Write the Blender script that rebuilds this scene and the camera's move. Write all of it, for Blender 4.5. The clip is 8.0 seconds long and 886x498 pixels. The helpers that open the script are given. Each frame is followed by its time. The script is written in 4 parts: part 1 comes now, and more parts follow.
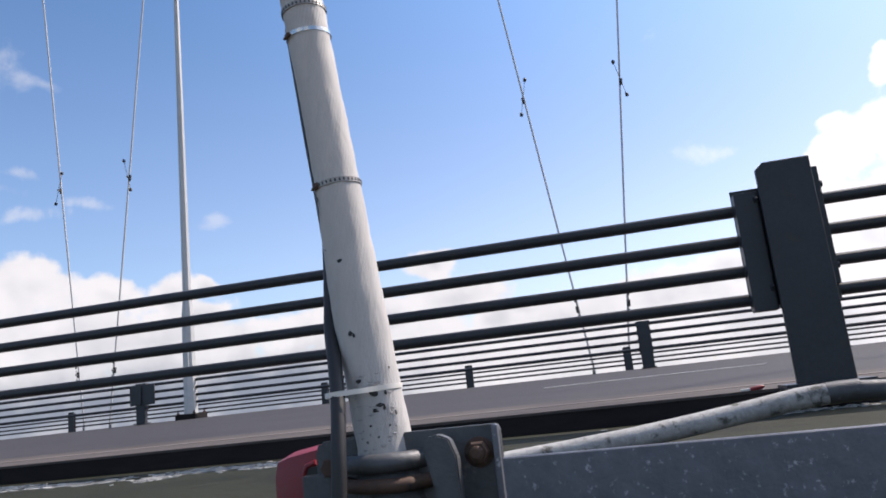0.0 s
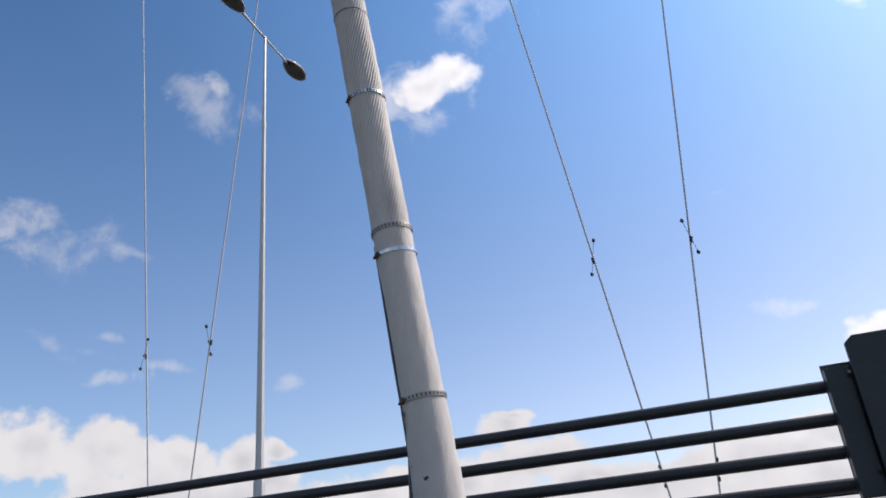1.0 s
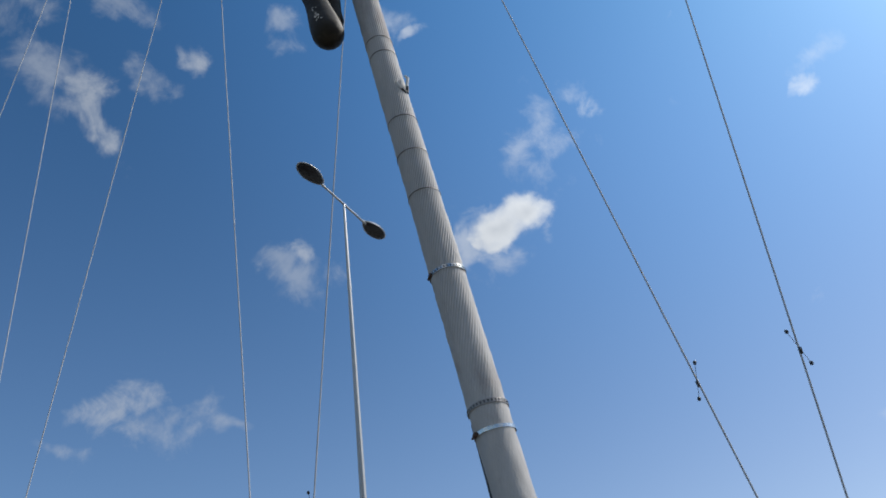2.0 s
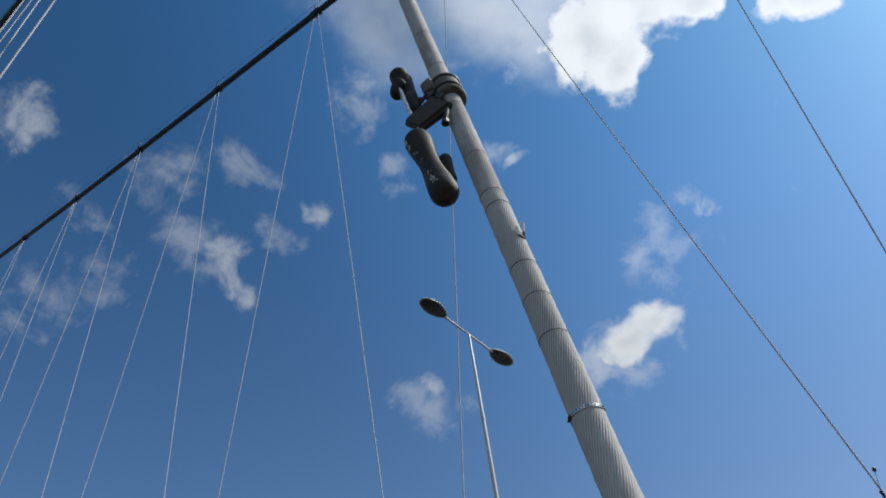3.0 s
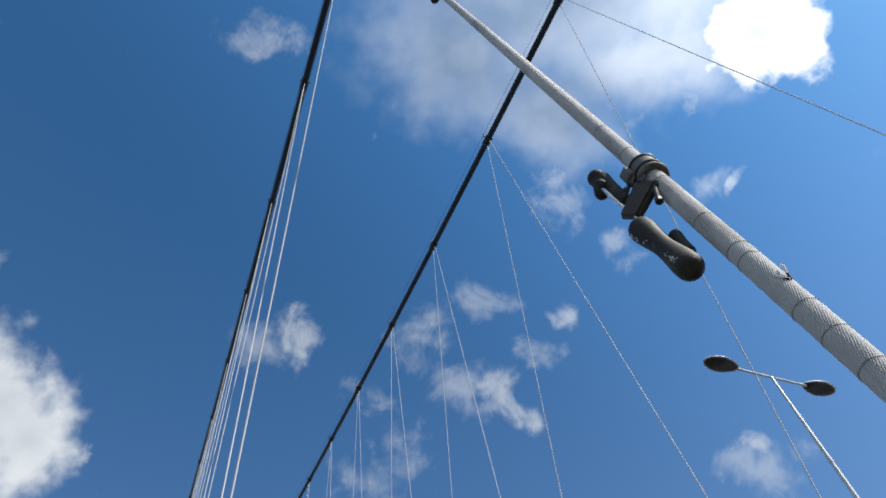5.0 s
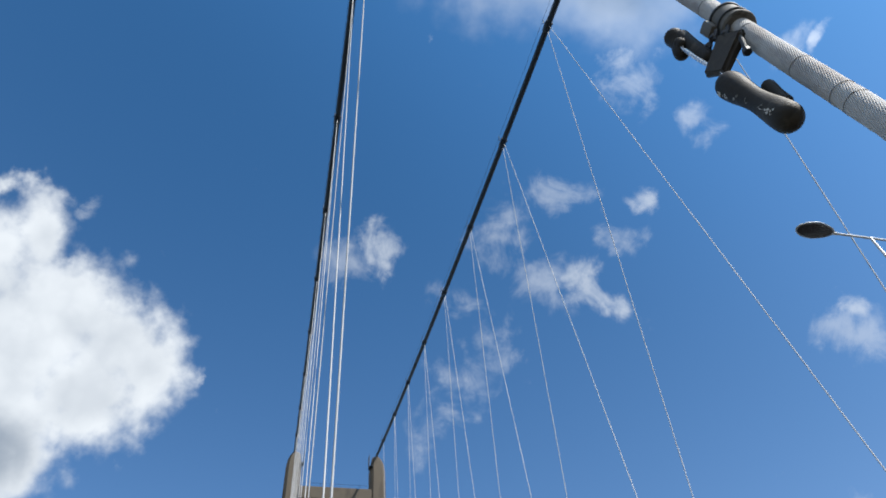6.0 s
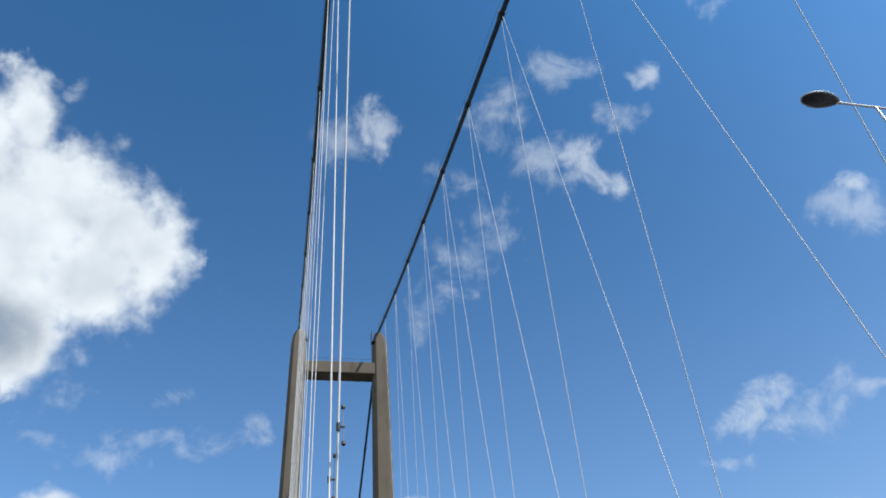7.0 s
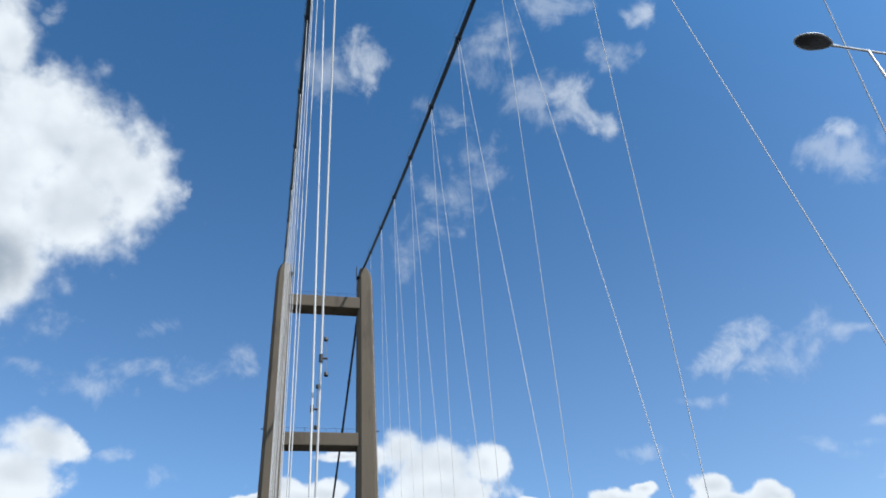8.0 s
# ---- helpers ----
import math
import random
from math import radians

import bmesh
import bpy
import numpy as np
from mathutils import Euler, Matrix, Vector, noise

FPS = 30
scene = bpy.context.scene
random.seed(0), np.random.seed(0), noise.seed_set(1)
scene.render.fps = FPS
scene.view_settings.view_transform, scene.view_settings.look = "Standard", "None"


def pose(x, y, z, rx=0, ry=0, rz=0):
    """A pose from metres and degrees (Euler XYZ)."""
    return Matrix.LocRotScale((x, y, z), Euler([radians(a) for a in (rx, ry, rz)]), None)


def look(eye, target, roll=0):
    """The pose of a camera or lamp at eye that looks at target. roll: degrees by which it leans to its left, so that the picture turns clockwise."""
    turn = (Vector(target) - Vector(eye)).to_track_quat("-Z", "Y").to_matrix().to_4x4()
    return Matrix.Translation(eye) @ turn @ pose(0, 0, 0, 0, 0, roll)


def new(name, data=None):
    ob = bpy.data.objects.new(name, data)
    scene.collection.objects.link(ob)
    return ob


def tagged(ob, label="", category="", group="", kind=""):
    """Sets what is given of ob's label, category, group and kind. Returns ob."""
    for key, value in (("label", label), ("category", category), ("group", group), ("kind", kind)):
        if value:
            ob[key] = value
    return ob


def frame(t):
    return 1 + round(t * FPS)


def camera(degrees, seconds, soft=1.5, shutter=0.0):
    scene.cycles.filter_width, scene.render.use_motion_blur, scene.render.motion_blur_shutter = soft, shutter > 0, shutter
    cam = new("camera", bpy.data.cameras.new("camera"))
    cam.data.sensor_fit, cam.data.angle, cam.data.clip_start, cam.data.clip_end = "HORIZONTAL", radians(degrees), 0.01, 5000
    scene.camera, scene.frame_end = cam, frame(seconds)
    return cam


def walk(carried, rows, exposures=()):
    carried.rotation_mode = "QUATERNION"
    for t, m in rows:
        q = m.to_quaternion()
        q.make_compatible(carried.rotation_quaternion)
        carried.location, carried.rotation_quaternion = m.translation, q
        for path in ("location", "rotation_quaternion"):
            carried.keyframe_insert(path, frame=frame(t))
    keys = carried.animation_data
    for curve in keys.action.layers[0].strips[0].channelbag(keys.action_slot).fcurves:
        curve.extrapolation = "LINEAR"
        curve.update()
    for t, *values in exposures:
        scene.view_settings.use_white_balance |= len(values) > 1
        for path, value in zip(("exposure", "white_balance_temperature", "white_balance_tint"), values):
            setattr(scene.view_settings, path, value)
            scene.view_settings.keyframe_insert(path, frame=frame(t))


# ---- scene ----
cam = camera(62.6, 8.0, soft=1.8)
PATH = [
    (0, 0.000, 0.000, 0.202, 101.53, 6.10, 14.03),
    (0.5, -0.007, -0.026, 0.232, 107.96, 6.18, 16.73),
    (1, 0.005, -0.056, 0.270, 114.52, 5.24, 19.62),
    (1.5, 0.015, -0.071, 0.300, 121.01, 6.46, 23.77),
    (1.7, 0.010, -0.060, 0.324, 123.36, 7.26, 25.69),
    (2.8, 0.037, -0.122, 0.322, 135.24, 6.03, 37.76),
    (3, 0.044, -0.136, 0.319, 137.72, 5.87, 40.24),
    (3.5, 0.076, -0.159, 0.346, 143.52, 5.08, 46.69),
    (4, 0.109, -0.177, 0.338, 147.56, 5.42, 55.00),
    (4.2, 0.120, -0.189, 0.331, 148.62, 5.67, 58.30),
    (5.3, 0.109, -0.244, 0.269, 147.52, 4.45, 73.95),
    (5.5, 0.101, -0.249, 0.282, 146.08, 4.26, 75.97),
    (6, 0.052, -0.225, 0.306, 141.60, 3.95, 78.77),
    (6.5, 0.068, -0.310, 0.190, 136.51, 4.08, 79.54),
    (7, 0.028, -0.328, 0.163, 132.21, 4.58, 79.18),
    (7.5, 0.014, -0.320, 0.142, 129.27, 4.71, 78.35),
    (8, -0.006, -0.278, 0.147, 127.16, 4.24, 77.50),
]
EXPOSURES = [(0, 0.47, 7000, 19), (0.5, 0.33, 7000, 19), (1, 0.23, 7000, 18), (1.5, -0.06, 6500, 10.5), (1.7, -0.14, 6500, 10.5), (3, -0.25, 6550, 10), (3.5, -0.15, 6600, 10), (4, 0.02, 6600, 10), (4.3, 0.05, 6600, 10),
             (5.5, 0.39, 6550, 10), (7, 0.47, 6450, 8), (8, 0.47, 6450, 8.5)]
walk(cam, [(t, pose(*p)) for t, *p in PATH], EXPOSURES)

# ---- sky and sun ----
SUN_AZ, SUN_EL = radians(50), radians(49)
world = bpy.data.worlds.new("world")
scene.world = world
world.use_nodes = True
wt = world.node_tree
wt.nodes.clear()


def wnode(kind):
    return wt.nodes.new(kind)


def wlink(a, b):
    wt.links.new(a, b)


def wmath(op, a, b=None, clamp=False):
    n = wnode("ShaderNodeMath")
    n.operation, n.use_clamp = op, clamp
    for i, v in enumerate((a, b)):
        if v is None:
            continue
        if isinstance(v, (int, float)):
            n.inputs[i].default_value = v
        else:
            wlink(v, n.inputs[i])
    return n.outputs[0]


def wmeet(a, b):
    """The smaller of two, rounded where they cross, so that neighbours grow together."""
    v = wmath("SMOOTH_MIN", a, b)
    v.node.inputs[2].default_value = 0.35
    return v


def wrange(v, lo, hi, to_lo=0.0, to_hi=1.0):
    n = wnode("ShaderNodeMapRange")
    n.interpolation_type = "SMOOTHSTEP"
    for i, q in enumerate((lo, hi, to_lo, to_hi)):
        n.inputs[i + 1].default_value = q
    wlink(v, n.inputs[0])
    return n.outputs[0]


def wnoise(vec, scale, detail, rough, out="Fac", distortion=0.0):
    n = wnode("ShaderNodeTexNoise")
    n.inputs["Scale"].default_value, n.inputs["Detail"].default_value = scale, detail
    n.inputs["Roughness"].default_value, n.inputs["Distortion"].default_value = rough, distortion
    wlink(vec, n.inputs["Vector"])
    return n.outputs[out]


sky = wnode("ShaderNodeTexSky")
sky.sky_type, sky.sun_disc, sky.sun_elevation, sky.sun_rotation = "NISHITA", False, SUN_EL, SUN_AZ
sky.air_density, sky.dust_density, sky.ozone_density = 1.0, 1.2, 2.0
toned = wnode("ShaderNodeMixRGB")
toned.blend_type = "MULTIPLY"
toned.inputs[0].default_value = 1.0
wlink(sky.outputs[0], toned.inputs[1])
way = wnode("ShaderNodeTexCoord").outputs["Generated"]
height = wnode("ShaderNodeSeparateXYZ")
wlink(way, height.inputs[0])
# haze pales the lower sky
clear = wnode("ShaderNodeMixRGB")
clear.inputs[1].default_value = (0.94, 1.15, 1.30, 1)
clear.inputs[2].default_value = (0.29, 0.70, 0.96, 1)
wlink(wrange(height.outputs[2], 0.10, 0.98), clear.inputs[0])
# and it is brighter on the sun's side
sunward = wnode("ShaderNodeVectorMath")
sunward.operation = "DOT_PRODUCT"
sunward.inputs[1].default_value = (math.sin(SUN_AZ) * math.cos(SUN_EL), math.cos(SUN_AZ) * math.cos(SUN_EL), math.sin(SUN_EL))
wlink(way, sunward.inputs[0])
haze = wnode("ShaderNodeMixRGB")
haze.blend_type = "MULTIPLY"
haze.inputs[0].default_value = 1.0
wlink(clear.outputs[0], haze.inputs[1])
glow = wnode("ShaderNodeMixRGB")
glow.inputs[1].default_value, glow.inputs[2].default_value = (0.95, 0.95, 0.95, 1), (1.54, 1.48, 1.48, 1)
wlink(wmath("MULTIPLY", wrange(sunward.outputs["Value"], 0.35, 0.95), wrange(height.outputs[2], 0.22, 0.74)), glow.inputs[0])
low_haze = wnode("ShaderNodeMixRGB")
low_haze.blend_type = "MULTIPLY"
low_haze.inputs[2].default_value = (1.22, 1.02, 0.98, 1)
wlink(wmath("MULTIPLY", wrange(sunward.outputs["Value"], -0.20, 0.65), wrange(height.outputs[2], 0.58, 0.15)), low_haze.inputs[0])
wlink(glow.outputs[0], low_haze.inputs[1])
wlink(low_haze.outputs[0], haze.inputs[2])
wlink(haze.outputs[0], toned.inputs[2])
sky_light = wnode("ShaderNodeBackground")
sky_light.inputs[1].default_value = 0.118
wlink(toned.outputs[0], sky_light.inputs[0])

bend = wnode("ShaderNodeVectorMath")
bend.operation = "MULTIPLY_ADD"
wlink(wnoise(way, 12, 5, 0.55, "Color"), bend.inputs[0])
bend.inputs[1].default_value = (0.036, 0.036, 0.036)
shift = wnode("ShaderNodeVectorMath")
shift.operation = "SUBTRACT"
shift.inputs[1].default_value = (0.018, 0.018, 0.018)
wlink(way, shift.inputs[0])
wlink(shift.outputs[0], bend.inputs[2])
BENT = bend.outputs[0]
FIELDS = {"cumulus": None, "wisp": None, "puff": None, "shade": None, "mist": None}
SPREAD = {"cumulus": 1.18, "wisp": 2.4, "puff": 1.9, "shade": 1.18, "mist": 1.18}
COUNT = [0, BENT, None]


def cloud(field, az, el, long, short, tilt):
    """One puff of cloud: bearing from the bridge's cross axis, height, half sizes and lean, in degrees."""
    az, el, tilt = radians(az), radians(el), radians(tilt)
    out = Vector((math.sin(az) * math.cos(el), math.cos(az) * math.cos(el), math.sin(el)))
    right = Vector((math.cos(az), -math.sin(az), 0))
    up = right.cross(out)
    e1 = right * math.cos(tilt) + up * math.sin(tilt)
    e2 = out.cross(e1)
    m = wnode("ShaderNodeMapping")
    m.vector_type = "TEXTURE"
    m.inputs["Location"].default_value = out
    m.inputs["Rotation"].default_value = Matrix((e1, e2, out)).transposed().to_euler()
    m.inputs["Scale"].default_value = (radians(long) * SPREAD[field], radians(short) * SPREAD[field], 0.5)
    COUNT[0] += 1
    if COUNT[0] % 8 == 0:
        # the next puffs wait for those before them, which keeps the sky light to work out
        step = wnode("ShaderNodeVectorMath")
        step.operation = "MULTIPLY_ADD"
        wlink(COUNT[2], step.inputs[0])
        step.inputs[1].default_value = (1e-7, 1e-7, 1e-7)
        wlink(COUNT[1], step.inputs[2])
        COUNT[1] = step.outputs[0]
    wlink(COUNT[1], m.inputs["Vector"])
    d = wnode("ShaderNodeVectorMath")
    d.operation = "LENGTH"
    wlink(m.outputs[0], d.inputs[0])
    near = FIELDS[field]
    FIELDS[field] = d.outputs["Value"] if near is None else wmeet(near, d.outputs["Value"])
    COUNT[2] = FIELDS[field]


def cumulus(*numbers):
    cloud("cumulus", *numbers)


def wisp(*numbers):
    cloud("wisp", *numbers)


def puff(*numbers):
    """A wisp with a denser middle."""
    cloud("puff", *numbers)


def mist(*numbers):
    """A soft, even sheet at the edge of a large cloud."""
    cloud("mist", *numbers)


def underside(*numbers):
    """Where a thick cloud shows its grey underside."""
    cloud("shade", *numbers)


# low bank along the horizon and the puffs above it, then towards the tower
for bearing in range(-75, 50, 15):
    cumulus(bearing, 2.0, 11, 4.0, 0)
for bearing in (-62, -49, -36, -25):
    underside(bearing, 1.6, 9.5, 3.4, 0)
# the same broken cumulus goes on out of view, added to whiten the fill light
sky_rng = random.Random(3)
for k in range(13):
    cumulus(80 + 10 * k + sky_rng.uniform(-5, 5), sky_rng.uniform(8, 62), sky_rng.uniform(7, 13), sky_rng.uniform(5, 8), sky_rng.uniform(-25, 25))
# the clouds that the walk looks at
cumulus(-42.7, 10.2, 3.0, 2.0, -7)
cumulus(-38.1, 9.6, 2.4, 1.7, -13)
cumulus(-33.7, 9.2, 1.7, 1.7, -3)
cumulus(-31.3, 9.8, 1.2, 0.8, -3)
cumulus(-35.9, 6.1, 12.1, 2.8, -4)
cumulus(-24.1, 6.0, 3.4, 1.5, -5)
cumulus(-13.8, 10.4, 2.1, 1.0, 4)
cumulus(-12.5, 7.7, 4.2, 1.4, 2)
cumulus(-17.1, 6.4, 5.3, 1.8, -6)
cumulus(-9.1, 5.7, 2.2, 1.4, -7)
cumulus(4.3, 5.8, 6.6, 1.8, -3)
cumulus(-3.9, 4.9, 6.7, 1.8, -2)
cumulus(8.5, 7.0, 1.9, 1.2, -9)
cumulus(14.1, 12.2, 2.6, 1.8, -2)
cumulus(17.6, 13.6, 1.7, 2.2, -15)
cumulus(20.1, 14.6, 1.7, 1.9, -16)
cumulus(17.9, 8.3, 4.1, 4.2, -12)
cumulus(10.1, 3.2, 8.6, 3.2, -8)
cumulus(21.2, 18.9, 0.8, 1.6, -19)
puff(-42.8, 15.3, 2.1, 0.6, 5)
wisp(-39.5, 16.0, 1.6, 0.3, 1)
wisp(-43.8, 24.5, 0.6, 0.7, -28)
wisp(-30.2, 14.7, 0.8, 0.4, -2)
wisp(9.7, 15.6, 0.7, 0.4, 8)
wisp(7.0, 15.9, 2.0, 0.6, -12)
cumulus(-48.3, 10.7, 3.4, 2.0, -0)
cumulus(-52.6, 11.4, 4.1, 2.4, 1)
cumulus(-32.1, 7.9, 2.8, 1.1, -4)
cumulus(-13.8, 10.1, 1.8, 1.1, -6)
cumulus(-18.3, 7.0, 5.9, 1.2, -5)
cumulus(-7.3, 6.3, 2.4, 0.9, -7)
puff(-50.5, 25.8, 1.5, 1.2, 17)
puff(-53.2, 25.0, 2.2, 1.0, 7)
wisp(-48.1, 24.4, 1.3, 0.8, -7)
wisp(-43.3, 24.4, 0.5, 0.4, 2)
puff(-42.9, 15.2, 1.9, 0.6, -1)
wisp(-46.5, 17.1, 1.5, 0.4, -25)
wisp(-39.2, 16.0, 1.3, 0.2, -2)
cumulus(-52.7, 15.4, 1.4, 1.1, 1)
puff(12.8, 38.4, 0.9, 0.7, -8)
puff(19.7, 35.6, 1.2, 1.3, -11)
wisp(15.2, 39.8, 1.3, 0.7, 1)
wisp(9.5, 15.7, 0.9, 0.4, -1)
wisp(6.9, 15.9, 1.2, 0.3, -16)
cumulus(-13.3, 10.9, 2.0, 0.4, -8)
cumulus(14.8, 52.0, 2.4, 1.8, -57)
wisp(-26.2, 53.7, 1.6, 1.0, 1)
puff(-23.1, 53.0, 0.9, 0.3, 18)
cumulus(-14.3, 37.8, 2.2, 1.6, 15)
cumulus(-17.8, 37.0, 2.5, 1.6, 8)
puff(-21.2, 36.3, 2.4, 1.9, 10)
puff(-12.5, 36.4, 0.6, 1.7, -15)
puff(-17.8, 37.0, 3.8, 2.4, 8)
wisp(-17.6, 34.3, 2.7, 1.1, 8)
puff(-5.1, 43.8, 1.2, 0.9, -3)
wisp(-7.0, 45.4, 1.5, 0.9, -23)
wisp(-11.0, 44.5, 1.3, 1.7, -30)
wisp(-13.8, 42.6, 1.0, 1.9, -27)
wisp(-9.2, 41.9, 1.9, 1.0, 1)
wisp(-12.3, 40.6, 2.1, 0.9, -28)
wisp(-65.5, 51.9, 2.1, 1.8, -19)
wisp(-66.8, 50.0, 1.1, 1.7, 12)
wisp(-58.6, 53.7, 2.4, 1.3, -14)
wisp(-62.4, 47.9, 2.6, 1.9, -12)
puff(-58.1, 46.9, 1.7, 1.8, -35)
puff(-55.9, 44.0, 1.1, 2.4, 33)
wisp(-53.2, 48.9, 1.6, 1.0, -18)
puff(-48.5, 50.7, 1.3, 1.3, -2)
puff(-36.5, 37.3, 0.9, 1.3, -1)
wisp(-37.6, 35.6, 1.8, 1.6, -9)
wisp(-39.2, 54.1, 1.2, 1.0, -9)
wisp(-38.9, 52.5, 1.3, 0.8, -9)
wisp(-42.1, 58.8, 2.0, 1.4, -7)
cumulus(1.8, 60.2, 4.2, 3.9, -58)
mist(-8.4, 65.2, 5.9, 6.2, -49)
cumulus(-6.0, 56.1, 2.1, 3.0, -49)
cumulus(-7.7, 59.3, 2.8, 2.9, -48)
mist(-15.2, 61.8, 4.4, 3.4, -42)
cumulus(12.2, 62.7, 5.3, 4.1, -69)
cumulus(6.4, 56.7, 1.7, 1.4, -29)
mist(-23.1, 71.7, 13.4, 7.6, -35)
mist(-20.3, 64.3, 7.8, 3.6, -37)
mist(-47.8, 72.7, 6.4, 5.6, -61)
mist(-37.4, 65.4, 5.7, 3.9, -56)
wisp(-40.3, 60.3, 2.2, 2.7, -78)
underside(-29.6, 74.3, 9.6, 5.8, -29)
underside(-46.4, 72.6, 6.0, 5.6, -62)
underside(-35.6, 66.0, 6.6, 3.9, -53)
wisp(-24.2, 62.4, 5.4, 1.9, -33)
cumulus(12.3, 52.8, 1.4, 1.2, -68)
wisp(-101.0, 72.4, 1.8, 1.1, 23)
wisp(-95.0, 73.7, 1.7, 1.2, 17)
cumulus(-112.3, 42.7, 4.6, 4.0, -18)
cumulus(-107.1, 41.4, 4.1, 3.6, -16)
cumulus(-104.1, 40.5, 2.8, 3.3, 15)
cumulus(-108.4, 37.5, 5.2, 3.6, 17)
cumulus(-115.1, 38.5, 5.1, 8.7, 22)
cumulus(-111.3, 32.0, 2.8, 2.3, 50)
cumulus(-117.8, 46.9, 1.8, 2.5, 29)
wisp(-115.4, 49.5, 1.0, 0.5, 57)
cumulus(-121.1, 40.4, 6.3, 9.0, 28)
underside(-114.6, 32.3, 3.9, 3.0, 18)
puff(-82.1, 51.5, 2.0, 2.0, 1)
wisp(-85.1, 50.8, 2.1, 1.3, 3)
wisp(-72.6, 46.5, 1.2, 1.0, -6)
wisp(-75.3, 48.2, 1.3, 0.8, -4)
wisp(-70.1, 43.0, 1.9, 2.3, -28)
wisp(-73.2, 41.0, 1.9, 1.6, -6)
wisp(-76.9, 38.5, 2.0, 1.2, 6)
wisp(-78.8, 37.3, 1.0, 1.4, -3)
puff(-51.8, 24.8, 2.8, 1.0, 15)
puff(-49.2, 25.8, 1.2, 1.3, -17)
puff(-50.0, 24.0, 1.3, 1.1, -16)
wisp(-45.6, 24.1, 0.8, 1.7, -30)
wisp(-47.7, 23.7, 1.4, 0.8, -17)
wisp(-55.5, 22.4, 1.6, 0.4, -13)
wisp(-60.5, 19.5, 1.2, 0.4, -10)
wisp(-42.0, 24.1, 0.9, 0.3, -21)
wisp(-45.8, 17.4, 1.6, 0.4, -15)
wisp(-44.1, 18.3, 1.0, 0.3, -16)
cumulus(-106.0, 21.8, 2.7, 1.5, -14)
cumulus(-107.0, 19.5, 2.8, 1.8, 6)
wisp(-101.2, 21.4, 1.1, 0.4, 5)
wisp(-97.3, 20.0, 1.3, 0.8, 3)
wisp(-105.8, 25.9, 3.7, 0.8, -6)
wisp(-108.7, 26.6, 1.4, 0.5, -11)
wisp(-99.7, 30.5, 1.0, 0.7, 8)
wisp(-96.4, 27.3, 1.9, 0.9, -5)
wisp(-100.4, 27.4, 2.3, 0.6, 7)
wisp(-92.9, 28.3, 1.0, 0.9, 4)
cumulus(-79.4, 22.0, 1.6, 1.4, -3)
cumulus(-76.5, 20.6, 3.8, 1.7, -4)
cumulus(-72.4, 20.4, 1.9, 1.6, -6)
cumulus(-75.8, 18.5, 4.8, 1.6, -5)
cumulus(-81.7, 21.4, 1.5, 1.1, -2)
cumulus(-84.0, 21.7, 1.8, 0.4, 1)
cumulus(-88.5, 19.4, 1.1, 0.9, -0)
cumulus(-87.2, 18.6, 2.5, 0.9, -1)
cumulus(-85.1, 19.0, 1.4, 0.9, -2)
cumulus(-90.8, 18.6, 1.7, 0.5, 0)
cumulus(-62.9, 16.8, 2.2, 0.7, -8)
cumulus(-60.9, 17.3, 0.9, 0.5, -9)
cumulus(-68.9, 17.5, 1.2, 0.2, -7)
cumulus(-55.7, 16.7, 1.3, 0.9, -11)
cumulus(-55.0, 15.6, 2.2, 0.7, -11)
cumulus(-52.1, 15.4, 1.1, 0.7, -12)


def wlobes(vec, scale):
    """Rounded lobes, one beside the other, 0 at the seams."""
    n = wnode("ShaderNodeTexVoronoi")
    n.feature = "SMOOTH_F1"
    n.inputs["Scale"].default_value, n.inputs["Smoothness"].default_value = scale, 0.35
    wlink(vec, n.inputs["Vector"])
    return wmath("SUBTRACT", 0.55, n.outputs["Distance"])


curl = wnoise(way, 22, 4, 0.50)
broad = wnoise(way, 8, 3, 0.5)
warped = wnode("ShaderNodeVectorMath")
warped.operation = "MULTIPLY_ADD"
wlink(wnoise(way, 30, 4, 0.55, "Color"), warped.inputs[0])
warped.inputs[1].default_value = (0.03, 0.03, 0.03)
wlink(way, warped.inputs[2])
lobes = wmath("ADD", wlobes(warped.outputs[0], 22), wmath("MULTIPLY", wlobes(warped.outputs[0], 55), 0.35))
body = wmath("SUBTRACT", 1.0, FIELDS["cumulus"])
thick = wmath("ADD", body, wmath("MULTIPLY", wmath("SUBTRACT", curl, 0.5), 1.05))
thick = wmath("ADD", thick, wmath("MULTIPLY", lobes, 0.30))
thick = wmath("ADD", thick, wmath("MULTIPLY", wmath("SUBTRACT", wnoise(way, 75, 3, 0.50), 0.5), 0.28))
# some edges crisp, some frayed
crisp = wrange(thick, 0.02, 0.36)
soft = wrange(thick, -0.06, 0.66)
fray = wrange(broad, 0.46, 0.62)
fray = wmath("MAXIMUM", fray, wrange(height.outputs[2], 0.42, 0.30))
fray = wmath("MAXIMUM", fray, wrange(sunward.outputs["Value"], 0.62, 0.80))
cover = wmath("ADD", wmath("MULTIPLY", crisp, fray), wmath("MULTIPLY", soft, wmath("SUBTRACT", 1.0, fray)))
strands = wmath("ADD", wmath("MULTIPLY", wnoise(way, 17, 7, 0.60, "Fac", 0.5), 0.75), wmath("MULTIPLY", wnoise(way, 48, 7, 0.6, "Fac", 0.3), 0.25))
strands = wmath("ADD", 0.5, wmath("MULTIPLY", wmath("SUBTRACT", strands, 0.5), 1.25))
patch = wrange(wmath("SUBTRACT", 1.0, FIELDS["wisp"]), -0.10, 1.0)
